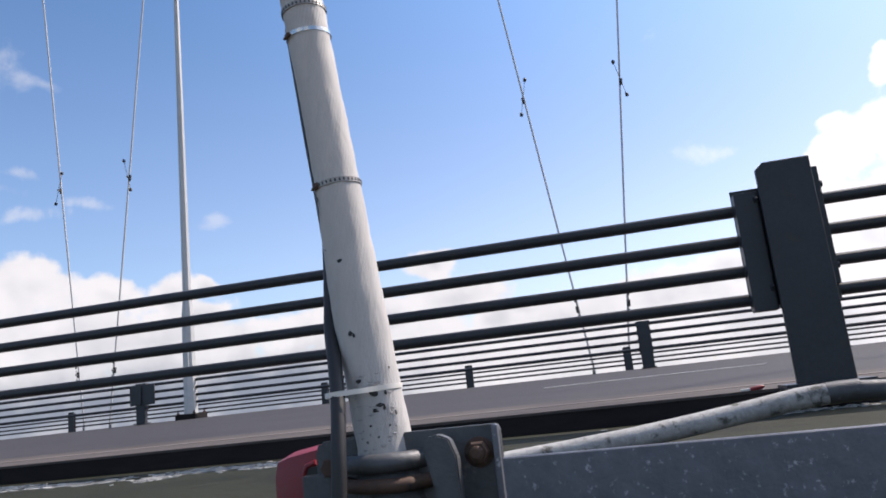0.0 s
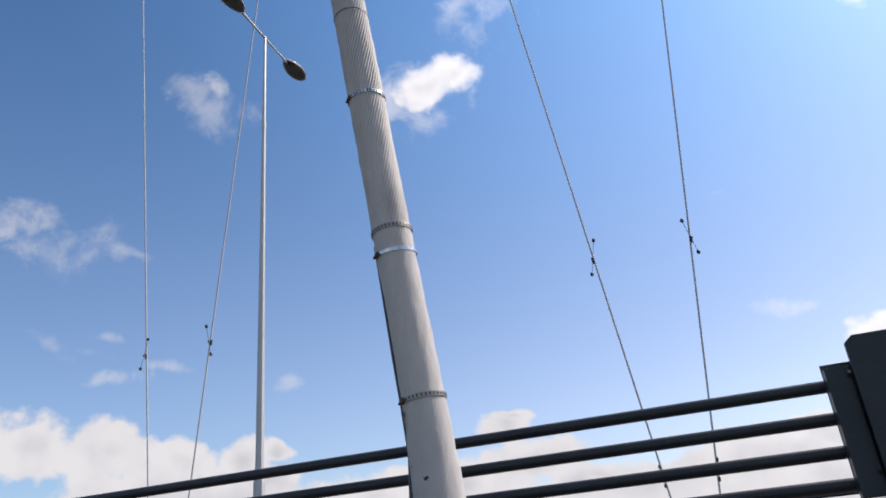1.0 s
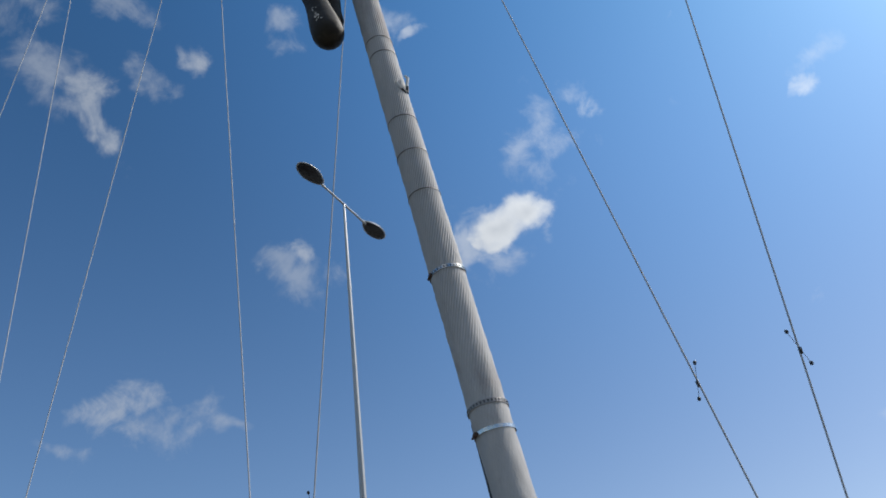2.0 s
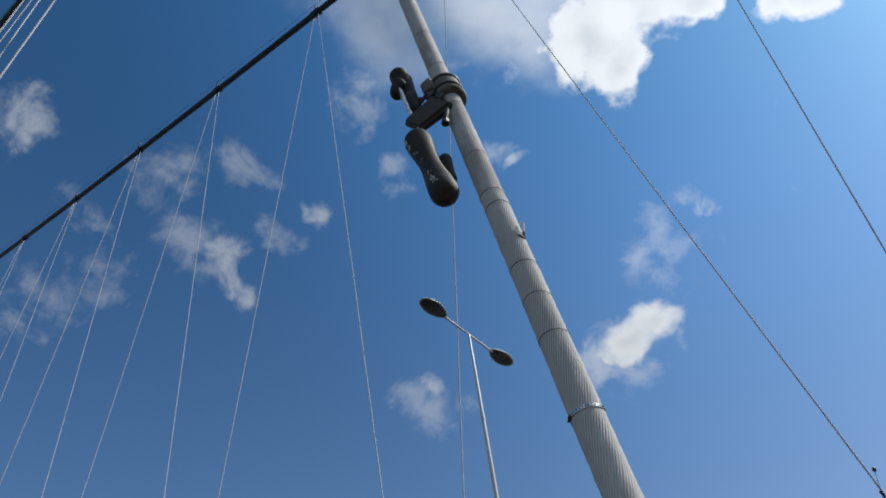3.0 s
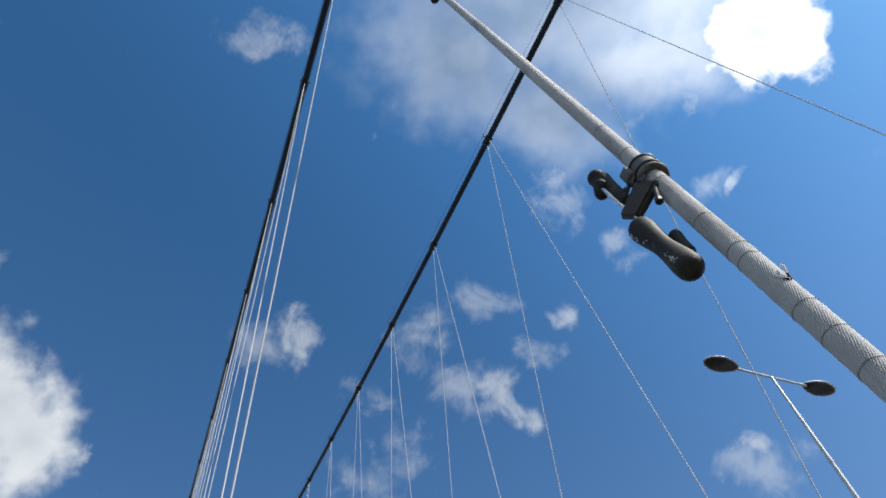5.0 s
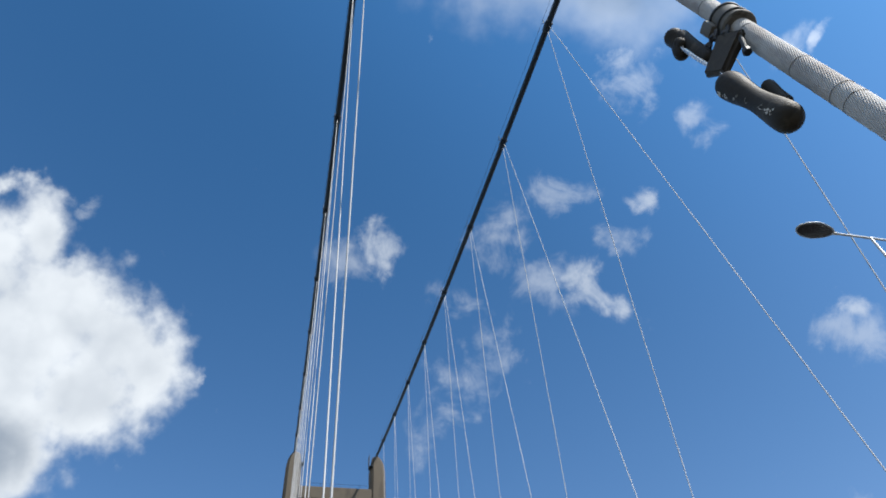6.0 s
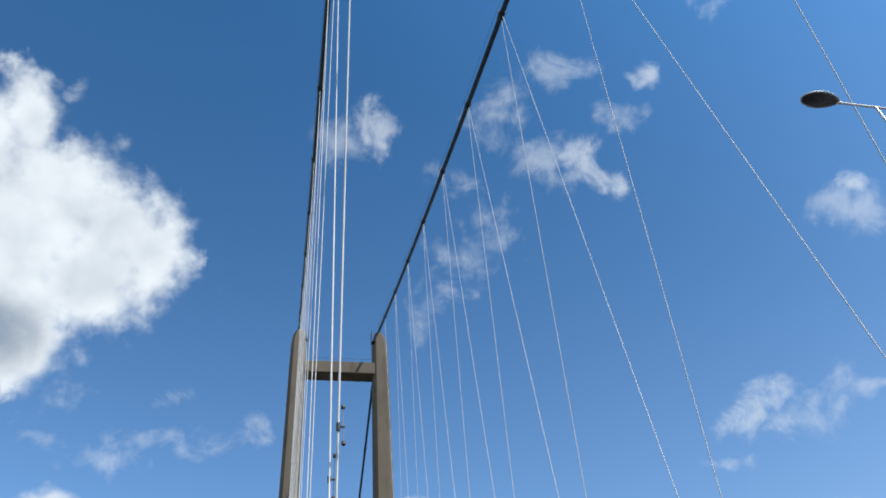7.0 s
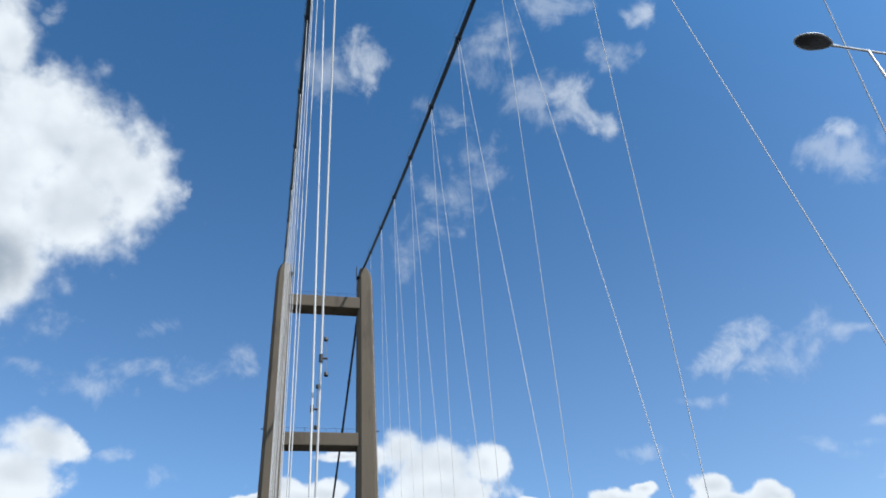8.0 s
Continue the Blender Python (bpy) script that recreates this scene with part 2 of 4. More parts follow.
thin = wmath("MULTIPLY", wrange(wmath("ADD", strands, wmath("MULTIPLY", patch, 0.36)), 0.67, 1.04), 0.37)
heart = wrange(wmath("SUBTRACT", 1.0, FIELDS["puff"]), -0.10, 1.0)
fluff = wmath("MULTIPLY", wrange(wmath("ADD", strands, wmath("MULTIPLY", heart, 0.40)), 0.67, 1.02), 0.54)
thin = wmath("MAXIMUM", thin, fluff)
even = wmath("ADD", wmath("SUBTRACT", 1.0, FIELDS["mist"]), wmath("MULTIPLY", wmath("SUBTRACT", curl, 0.5), 0.7))
sheet_cover = wmath("MULTIPLY", wrange(even, -0.15, 0.95), 0.62)
cover_all = wmath("MAXIMUM", wmath("MAXIMUM", cover, thin), sheet_cover)
core = wmath("ADD", body, wmath("MULTIPLY", wmath("SUBTRACT", wnoise(way, 9, 4, 0.5), 0.5), 1.6))
grey = wmath("MULTIPLY", wrange(core, 0.35, 1.05), 0.26)
under = wmath("ADD", wmath("SUBTRACT", 1.0, FIELDS["shade"]), wmath("MULTIPLY", wmath("SUBTRACT", curl, 0.5), 0.45))
grey_all = wmath("ADD", grey, wmath("MULTIPLY", wrange(under, -0.05, 0.75), 0.85))
relief = wmath("ADD", wmath("MULTIPLY", lobes, -0.25), 0.045)
shade = wmath("ADD", grey_all, relief, clamp=True)
tint = wnode("ShaderNodeMixRGB")
tint.inputs[1].default_value = (0.905, 0.965, 1.03, 1)
tint.inputs[2].default_value = (0.29, 0.36, 0.46, 1)
wlink(shade, tint.inputs[0])
cloud_light = wnode("ShaderNodeBackground")
# clouds near the sun are brighter
wlink(wrange(sunward.outputs["Value"], 0.45, 0.98, 0.70, 1.25), cloud_light.inputs[1])
wlink(tint.outputs[0], cloud_light.inputs[0])
both = wnode("ShaderNodeMixShader")
wlink(cover_all, both.inputs[0])
wlink(sky_light.outputs[0], both.inputs[1])
wlink(cloud_light.outputs[0], both.inputs[2])
wlink(both.outputs[0], wnode("ShaderNodeOutputWorld").inputs[0])

sun = new("sun", bpy.data.lights.new("sun", "SUN"))
sun.data.energy, sun.data.angle, sun.data.color = 5.0, radians(0.5), (1.0, 0.95, 0.88)
sun.matrix_world = look((60 * math.sin(SUN_AZ) * math.cos(SUN_EL), 60 * math.cos(SUN_AZ) * math.cos(SUN_EL), 60 * math.sin(SUN_EL)), (0, 0, 0))


# ---- materials ----
def surface(name, color, rough=0.6, metal=0.0, grain=40.0, vary=0.25, relief=0.1, stain=None, stain_scale=3.0, stain_from=0.55, stretch=(1, 1, 1), each=0.0, gloss=0.5):
    """A procedural surface: grain and broad variation of one colour, stains of another, fine relief."""
    m = bpy.data.materials.new(name)
    m.use_nodes = True
    t = m.node_tree
    b = t.nodes["Principled BSDF"]
    b.inputs["Roughness"].default_value, b.inputs["Metallic"].default_value = rough, metal
    b.inputs["Specular IOR Level"].default_value = gloss
    co = t.nodes.new("ShaderNodeTexCoord")
    mp = t.nodes.new("ShaderNodeMapping")
    mp.inputs["Scale"].default_value = stretch
    t.links.new(co.outputs["Object"], mp.inputs[0])

    def noise_tex(scale, detail, rough_):
        n = t.nodes.new("ShaderNodeTexNoise")
        n.inputs["Scale"].default_value, n.inputs["Detail"].default_value, n.inputs["Roughness"].default_value = scale, detail, rough_
        t.links.new(mp.outputs[0], n.inputs["Vector"])
        return n.outputs["Fac"]

    def math_node(op, a, c):
        n = t.nodes.new("ShaderNodeMath")
        n.operation = op
        for i, v in enumerate((a, c)):
            if isinstance(v, (int, float)):
                n.inputs[i].default_value = v
            else:
                t.links.new(v, n.inputs[i])
        return n.outputs[0]

    fine_n, broad_n = noise_tex(grain, 6, 0.65), noise_tex(grain * 0.08, 4, 0.55)
    mixed = math_node("ADD", math_node("MULTIPLY", fine_n, 0.5), math_node("MULTIPLY", broad_n, 0.5))
    if each:
        info = t.nodes.new("ShaderNodeObjectInfo")
        mixed = math_node("ADD", mixed, math_node("MULTIPLY", math_node("SUBTRACT", info.outputs["Random"], 0.5), each))
    ramp = t.nodes.new("ShaderNodeValToRGB")
    ramp.color_ramp.elements[0].position, ramp.color_ramp.elements[1].position = 0.3, 0.7
    ramp.color_ramp.elements[0].color = (*[c * (1 - vary) for c in color], 1)
    ramp.color_ramp.elements[1].color = (*[min(1, c * (1 + vary)) for c in color], 1)
    t.links.new(mixed, ramp.inputs[0])
    out = ramp.outputs[0]
    if stain:
        sr = t.nodes.new("ShaderNodeValToRGB")
        sr.color_ramp.elements[0].position, sr.color_ramp.elements[1].position = stain_from, stain_from + 0.1
        t.links.new(noise_tex(stain_scale, 7, 0.65), sr.inputs[0])
        mx = t.nodes.new("ShaderNodeMixRGB")
        mx.inputs[2].default_value = (*stain, 1)
        t.links.new(sr.outputs[0], mx.inputs[0])
        t.links.new(out, mx.inputs[1])
        out = mx.outputs[0]
    t.links.new(out, b.inputs["Base Color"])
    rr = t.nodes.new("ShaderNodeMapRange")
    rr.inputs[3].default_value, rr.inputs[4].default_value = max(0.05, rough - 0.12), min(1, rough + 0.12)
    t.links.new(fine_n, rr.inputs[0])
    t.links.new(rr.outputs[0], b.inputs["Roughness"])
    if relief:
        bp = t.nodes.new("ShaderNodeBump")
        bp.inputs["Strength"].default_value, bp.inputs["Distance"].default_value = relief, 0.3 / grain
        t.links.new(fine_n, bp.inputs["Height"])
        t.links.new(bp.outputs[0], b.inputs["Normal"])
    return m


GREEN_PAINT = surface("dark_green_paint", (0.029, 0.031, 0.036), 0.42, 0, 60, 0.3, 0.08, (0.04, 0.036, 0.03), 9, 0.62, gloss=0.35)
STRAND_PAINT = surface("grey_strand_paint", (0.43, 0.415, 0.40), 0.7, 0, 45, 0.16, 0.4, (0.31, 0.285, 0.27), 7, 0.53, (1, 1, 0.35), gloss=0.2)
HANGER_PAINT = surface("pale_hanger_paint", (0.45, 0.45, 0.45), 0.8, 0, 8, 0.08, 0.0, gloss=0.05)
TAR_AND_SHADE = surface("tar_and_shade", (0.02, 0.017, 0.016), 0.5, 0, 120, 0.4, 0.2)
STEEL_BAND = surface("stainless_band", (0.62, 0.61, 0.58), 0.25, 1.0, 90, 0.2, 0.1)
DULL_BAND = surface("dull_band", (0.30, 0.28, 0.26), 0.45, 0.7, 120, 0.35, 0.3)
GALV = surface("galvanised_steel", (0.150, 0.158, 0.185), 0.5, 0.6, 30, 0.35, 0.15, (0.40, 0.41, 0.44), 75, 0.585)
GALV_DARK = surface("weathered_galvanised_steel", (0.072, 0.075, 0.08), 0.55, 0.4, 40, 0.4, 0.25, (0.17, 0.165, 0.16), 26, 0.60)
RUST = surface("rusted_steel", (0.085, 0.050, 0.036), 0.75, 0.3, 80, 0.45, 0.5, (0.03, 0.022, 0.02), 20, 0.55)
RED_PLASTIC = surface("red_plastic", (0.20, 0.012, 0.018), 0.42, 0, 50, 0.12, 0.05, (0.16, 0.03, 0.03), 14, 0.6)
WHITE_PLASTIC = surface("white_plastic", (0.62, 0.60, 0.56), 0.4, 0, 40, 0.12, 0.02)
RUBBER = surface("black_rubber", (0.018, 0.018, 0.02), 0.55, 0, 60, 0.3, 0.1, (0.10, 0.10, 0.10), 40, 0.66)
DAMPER_IRON = surface("damper_iron", (0.022, 0.018, 0.013), 0.6, 0.0, 40, 0.4, 0.35, (0.048, 0.040, 0.030), 12, 0.56, gloss=0.22)
CLAMP_METAL = surface("clamp_metal", (0.115, 0.107, 0.093), 0.65, 0.0, 60, 0.3, 0.2, (0.055, 0.046, 0.036), 22, 0.55, gloss=0.3)
CHIPPED = surface("chipped_paint", (0.46, 0.43, 0.38), 0.7, 0, 150, 0.4, 0.2)
ARM_IRON = surface("cast_arm_iron", (0.040, 0.034, 0.027), 0.6, 0.0, 50, 0.35, 0.25, (0.065, 0.055, 0.042), 14, 0.55, gloss=0.25)
CABLE_PAINT = surface("dark_cable_paint", (0.012, 0.020, 0.034), 0.55, 0, 3, 0.25, 0.05, gloss=0.3)
CONCRETE = surface("tower_concrete", (0.068, 0.055, 0.039), 0.9, 0, 1.6, 0.20, 0.25, (0.048, 0.038, 0.027), 0.22, 0.52, (1, 1, 0.25))
ASPHALT = surface("worn_asphalt", (0.044, 0.041, 0.044), 0.75, 0, 30, 0.22, 0.35, (0.042, 0.039, 0.042), 0.35, 0.55, (0.25, 1, 1), gloss=0.15)
DUST_STRIP = surface("dusty_edge_strip", (0.074, 0.063, 0.060), 0.85, 0, 22, 0.3, 0.3, (0.047, 0.040, 0.039), 1.4, 0.54, (0.3, 1, 1), gloss=0.2)
SEAL_LINE = surface("pale_seal", (0.14, 0.122, 0.114), 0.85, 0, 20, 0.3, 0.2, (0.08, 0.07, 0.066), 2.0, 0.55, (0.3, 1, 1), gloss=0.15)
KERB_PAINT = surface("dark_kerb", (0.0175, 0.0150, 0.0155), 0.8, 0, 26, 0.45, 0.3, (0.028, 0.022, 0.020), 5, 0.56, (0.25, 1, 1), gloss=0.12)
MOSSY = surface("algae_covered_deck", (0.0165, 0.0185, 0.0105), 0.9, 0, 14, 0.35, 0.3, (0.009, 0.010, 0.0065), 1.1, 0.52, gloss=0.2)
SEAM = surface("lashing_wire", (0.20, 0.185, 0.165), 0.6, 0, 80, 0.3, 0.1)
SCUFF = surface("scuffed_paint", (0.34, 0.325, 0.32), 0.55, 0, 120, 0.5, 0.3)
FLAKES = surface("flaking_white_paint", (0.34, 0.34, 0.33), 0.6, 0, 60, 0.25, 0.2)
MARKING = surface("road_marking_paint", (0.30, 0.295, 0.28), 0.6, 0, 30, 0.2, 0.15, (0.25, 0.24, 0.24), 6, 0.6)
LAMP_GREY = surface("lamp_column_paint", (0.48, 0.48, 0.47), 0.4, 0, 10, 0.12, 0.03, (0.36, 0.33, 0.29), 1.3, 0.64)
LAMP_SHELL = surface("lamp_head_shell", (0.50, 0.51, 0.51), 0.4, 0, 16, 0.1, 0.02)
LAMP_BOWL = surface("smoked_lamp_bowl", (0.028, 0.028, 0.030), 0.25, 0, 26, 0.35, 0.08)
GIRDER = surface("girder_paint", (0.27, 0.29, 0.30), 0.5, 0, 2, 0.12, 0.05)
PIPE_PAINT = surface("weathered_pipe_paint", (0.33, 0.325, 0.315), 0.8, 0, 60, 0.4, 0.6, (0.10, 0.097, 0.085), 20, 0.55, gloss=0.2)
# walkway stays out of view; lightened and warmed to bounce light upward
PATH_FLOOR = surface("walkway_surface", (0.20, 0.185, 0.165), 0.85, 0, 60, 0.25, 0.3)
WATER = surface("estuary_water", (0.085, 0.075, 0.055), 0.18, 0, 0.25, 0.2, 0.6)


# ---- building helpers ----
def part(name, bm, material, parent=None, label="", smooth=False):
    bmesh.ops.recalc_face_normals(bm, faces=bm.faces)
    me = bpy.data.meshes.new(name)
    bm.to_mesh(me)
    bm.free()
    me.materials.append(material)
    if smooth:
        me.shade_smooth()
        if smooth != "all":
            me.set_sharp_from_angle(angle=radians(40))
    ob = new(name, me)
    return under(ob, parent, label)


def under(ob, parent, label=""):
    if parent is not None:
        ob.parent = parent
        ob.matrix_parent_inverse = rest(parent).inverted()
    if label:
        ob["label"] = label
    return ob


def rest(ob):
    m = ob.matrix_basis.copy()
    return rest(ob.parent) @ ob.matrix_parent_inverse @ m if ob.parent else m


def again(name, mesh, parent, m):
    """One more object on a mesh that stands already."""
    ob = new(name, mesh)
    under(ob, parent)
    ob.matrix_basis = m
    return ob


def thing(name, at, label, category, group="", kind=""):
    ob = new(name)
    ob.empty_display_size = 0.1
    ob.location = at
    return tagged(ob, label, category, group, kind)


def add_box(bm, lo, hi, bevel=0.0, m=None):
    made = bmesh.ops.create_cube(bm, size=1)["verts"]
    for v in made:
        v.co = Vector([lo[i] + (v.co[i] + 0.5) * (hi[i] - lo[i]) for i in range(3)])
    if bevel:
        edges = list({e for v in made for e in v.link_edges})
        made = bmesh.ops.bevel(bm, geom=edges, offset=bevel, segments=2, profile=0.6, affect="EDGES")["verts"]
        made = list({v for v in made})
    if m is not None:
        bmesh.ops.transform(bm, matrix=m, verts=[v for v in made if v.is_valid])
    return bm


def box(lo, hi, bevel=0.0):
    return add_box(bmesh.new(), lo, hi, bevel)


def along(a, b):
    """The pose at a whose z axis points to b."""
    a, b = Vector(a), Vector(b)
    return Matrix.Translation(a) @ (b - a).to_track_quat("Z", "Y").to_matrix().to_4x4()


def add_turned(bm, profile, m=None, segments=16):
    """A body of revolution about z from (height, radius) rows, closed at both ends."""
    m = m or Matrix()
    rings = []
    for z, r in profile:
        rings.append([bm.verts.new(m @ Vector((r * math.cos(2 * math.pi * k / segments), r * math.sin(2 * math.pi * k / segments), z))) for k in range(segments)])
    for a, b in zip(rings, rings[1:]):
        for k in range(segments):
            bm.faces.new((a[k], a[(k + 1) % segments], b[(k + 1) % segments], b[k]))
    bm.faces.new(rings[0][::-1])
    bm.faces.new(rings[-1])
    return bm


def turned(profile, m=None, segments=16):
    return add_turned(bmesh.new(), profile, m, segments)


def add_rod(bm, a, b, r, r2=None, segments=12):
    return add_turned(bm, [(0, r), ((Vector(b) - Vector(a)).length, r if r2 is None else r2)], along(a, b), segments)


def rod(a, b, r, r2=None, segments=12):
    return add_rod(bmesh.new(), a, b, r, r2, segments)


def add_tube(bm, points, r, segments=10, closed=False):
    """A round bar along a line of points."""
    pts = [Vector(p) for p in points]
    rings, n = [], len(pts)
    side = None
    for i, p in enumerate(pts):
        way_on = (pts[(i + 1) % n] - pts[i - 1]) if closed else (pts[min(i + 1, n - 1)] - pts[max(i - 1, 0)])
        way_on.normalize()
        if side is None:
            side = way_on.orthogonal().normalized()
        side = (side - way_on * side.dot(way_on)).normalized()
        other = way_on.cross(side)
        rings.append([bm.verts.new(p + (side * math.cos(2 * math.pi * k / segments) + other * math.sin(2 * math.pi * k / segments)) * r) for k in range(segments)])
    pairs = list(zip(rings, rings[1:])) + ([(rings[-1], rings[0])] if closed else [])
    for a, b in pairs:
        for k in range(segments):
            bm.faces.new((a[k], a[(k + 1) % segments], b[(k + 1) % segments], b[k]))
    if not closed:
        bm.faces.new(rings[0][::-1])
        bm.faces.new(rings[-1])
    return bm


def tube(points, r, segments=10, closed=False):
    return add_tube(bmesh.new(), points, r, segments, closed)


def prism(outline, y0, y1):
    """An outline in x and z, drawn out from y0 to y1."""
    bm = bmesh.new()
    a = [bm.verts.new((x, y0, z)) for x, z in outline]
    b = [bm.verts.new((x, y1, z)) for x, z in outline]
    bm.faces.new(a)
    bm.faces.new(b[::-1])
    for k in range(len(a)):
        j = (k + 1) % len(a)
        bm.faces.new((a[k], b[k], b[j], a[j]))
    return bm


def prism_x(outline, x0, x1):
    """An outline in y and z, drawn out from x0 to x1."""
    bm = bmesh.new()
    a = [bm.verts.new((x0, y, z)) for y, z in outline]
    b = [bm.verts.new((x1, y, z)) for y, z in outline]
    bm.faces.new(a)
    bm.faces.new(b[::-1])
    for k in range(len(a)):
        j = (k + 1) % len(a)
        bm.faces.new((a[k], b[k], b[j], a[j]))
    return bm


def set_hex(bm, at, axis, r, h):
    """A six-sided nut or bolt head."""
    return add_turned(bm, [(0, r), (h * 0.8, r), (h, r * 0.85)], along(at, Vector(at) + Vector(axis)), 6)


# ---- the bridge's lines ----
Y_NEAR, Y_FAR = 0.938, 23.0            # planes of the hangers and main cables
Y_PARAPETS = (3.363, 11.9, 21.1)
X_TOWER, STEP = -166.9, 18.155
X_STATION, X_CLAMP = -0.39, -9.42
X_LEFT, X_RIGHT = -164.0, 60.0


def cable_z(x):
    d = x + 147.0
    return 115.66 - 0.3375 * d + 0.000321 * d * d


def road_z(y):
    return 0.090 + 0.0261 * (y - 3.4) if y < 11.95 else 0.313 - 0.0261 * (y - 11.95)


# ---- setting ----
bm = bmesh.new()
bmesh.ops.create_circle(bm, cap_ends=True, segments=64, radius=4500)
bmesh.ops.translate(bm, vec=(0, 0, -32), verts=bm.verts)
tagged(part("water", bm, WATER), "brown tidal estuary water far below the deck", "water", kind="structure")

outline = [(3.36, -0.4), (3.36, 0.088), (4.2, road_z(4.2)), (11.95, 0.313), (20.5, road_z(20.5)), (21.2, 0.088), (21.2, -0.4)]
tagged(part("road", prism_x(outline, -420, 120), ASPHALT), "worn mauve-grey asphalt carriageways falling from a central crown", "road", kind="structure")
girder = [(0.55, -0.012), (3.358, -0.012), (3.358, -0.41), (21.202, -0.41), (21.202, -0.012), (23.6, -0.012), (23.6, -0.6), (19, -4.5), (5, -4.5), (0.55, -0.6)]
tagged(part("deck", prism_x(girder, -420, 120), GIRDER), "painted steel box girder deck of the bridge", "bridge deck", kind="structure")
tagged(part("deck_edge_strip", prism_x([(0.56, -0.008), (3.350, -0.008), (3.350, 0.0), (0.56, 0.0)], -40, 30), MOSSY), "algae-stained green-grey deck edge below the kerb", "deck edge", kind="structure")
tagged(part("kerb", prism_x([(3.318, 0.002), (3.358, 0.002), (3.358, 0.080), (3.330, 0.080)], -60, 40), KERB_PAINT), "dark steel kerb face along the carriageway edge", "kerb", kind="structure")
strip = part("road_edge_strip", prism_x([(3.325, 0.0805), (3.325, 0.0925), (4.15, road_z(4.15) + 0.004), (4.15, road_z(4.15) - 0.006)], -120, 60), DUST_STRIP)
seal = part("road_edge_seal", prism_x([(3.70, 0.1005), (3.70, 0.1040), (3.78, 0.1060), (3.78, 0.1025)], -120, 60), SEAL_LINE)
tagged(seal, "thin pale sealing line along the dusty road edge", "road edge", kind="structure")
tagged(strip, "pale dusty strip along the carriageway edge", "road edge", kind="structure")
for k in range(-14, 6):
    x = -0.78 + 9.0 * k
    y = 7.1
    tagged(part("lane_marking", prism_x([(y - 0.06, road_z(y - 0.06) + 0.001), (y + 0.06, road_z(y + 0.06) + 0.001), (y + 0.06, road_z(y + 0.06) + 0.005), (y - 0.06, road_z(y - 0.06) + 0.005)], x, x + 2.0), MARKING), "white dashed lane line on the asphalt", "road marking", kind="structure")
tagged(part("walkway", box((-420, -2.6, -1.5), (120, 0.545, -1.38)), PATH_FLOOR), "unseen footway slab beside and below the deck, warm for bounce light", "footway", kind="structure")

# chipped white paint along the foot of the kerb
rng = random.Random(5)
bm = bmesh.new()
PATCHES = ((-2.95, 3.00, 0.10, 0.05), (-2.70, 2.88, 0.10, 0.04), (-2.45, 2.86, 0.07, 0.04), (-2.28, 2.84, 0.06, 0.05), (-1.96, 2.80, 0.06, 0.08), (-1.92, 2.98, 0.08, 0.06),
           (-1.75, 2.96, 0.10, 0.06), (-1.56, 2.92, 0.10, 0.06), (-1.42, 2.88, 0.07, 0.05), (0.6, 3.20, 0.25, 0.05))
for k in range(850):
    px, py, wx, wy = rng.choice(PATCHES)
    x, y = rng.gauss(px, wx), min(3.30, rng.gauss(py, wy))
    n, a, b = rng.randint(5, 8), rng.uniform(0.006, 0.026), rng.uniform(0.006, 0.026)
    ring = [(x + a * math.cos(2 * math.pi * j / n) * rng.uniform(0.5, 1.1), y + b * math.sin(2 * math.pi * j / n) * rng.uniform(0.5, 1.1)) for j in range(n)]
    top = [bm.verts.new((u, min(v, 3.316), 0.003)) for u, v in ring]
    low = [bm.verts.new((u, min(v, 3.316), 0.0004)) for u, v in ring]
    bm.faces.new(top)
    for j in range(n):
        bm.faces.new((top[j], low[j], low[(j + 1) % n], top[(j + 1) % n]))
tagged(part("paint_flakes", bm, FLAKES), "flaking white paint along the foot of the kerb", "paint flakes", kind="stuff")


# ---- parapets ----
def post_meshes():
    face = [(0.0, 0.0), (0.222, 0.0), (0.217, 0.945), (0.034, 0.945), (0.0, 0.917)]
    bm = prism(face, -0.145, -0.120)
    add_box(bm, (0.095, -0.120, 0.0), (0.125, -0.02, 0.92))
    add_box(bm, (0.02, -0.06, 0.0), (0.21, -0.037, 0.90))
    bmesh.ops.bevel(bm, geom=bm.edges[:], offset=0.003, segments=1, affect="EDGES")
    add_box(bm, (-0.05, -0.19, -0.002), (0.28, 0.0, 0.018))
    post_me = part("post", bm, GREEN_PAINT)
    bm = box((-0.098, -0.098, 0.325), (-0.002, -0.032, 0.835), 0.004)
    wide_me = part("bracket", bm, GREEN_PAINT)
    narrow_me = part("bracket", box((0.222, -0.098, 0.40), (0.252, -0.032, 0.905), 0.004), GREEN_PAINT)
    back_me = part("back_plate", box((-0.10, -0.036, 0.345), (0.258, -0.0295, 0.862), 0.001), GREEN_PAINT)
    bolt_me = part("bolt", set_hex(bmesh.new(), (0, 0, 0), (1, 0, 0), 0.016, 0.014), GREEN_PAINT)
    meshes = [o.data for o in (post_me, wide_me, narrow_me, back_me, bolt_me)]
    for o in (post_me, wide_me, narrow_me, back_me, bolt_me):
        bpy.data.objects.remove(o)
    return meshes


POST, WIDE_BRACKET, NARROW_BRACKET, BACK_PLATE, BOLT = post_meshes()


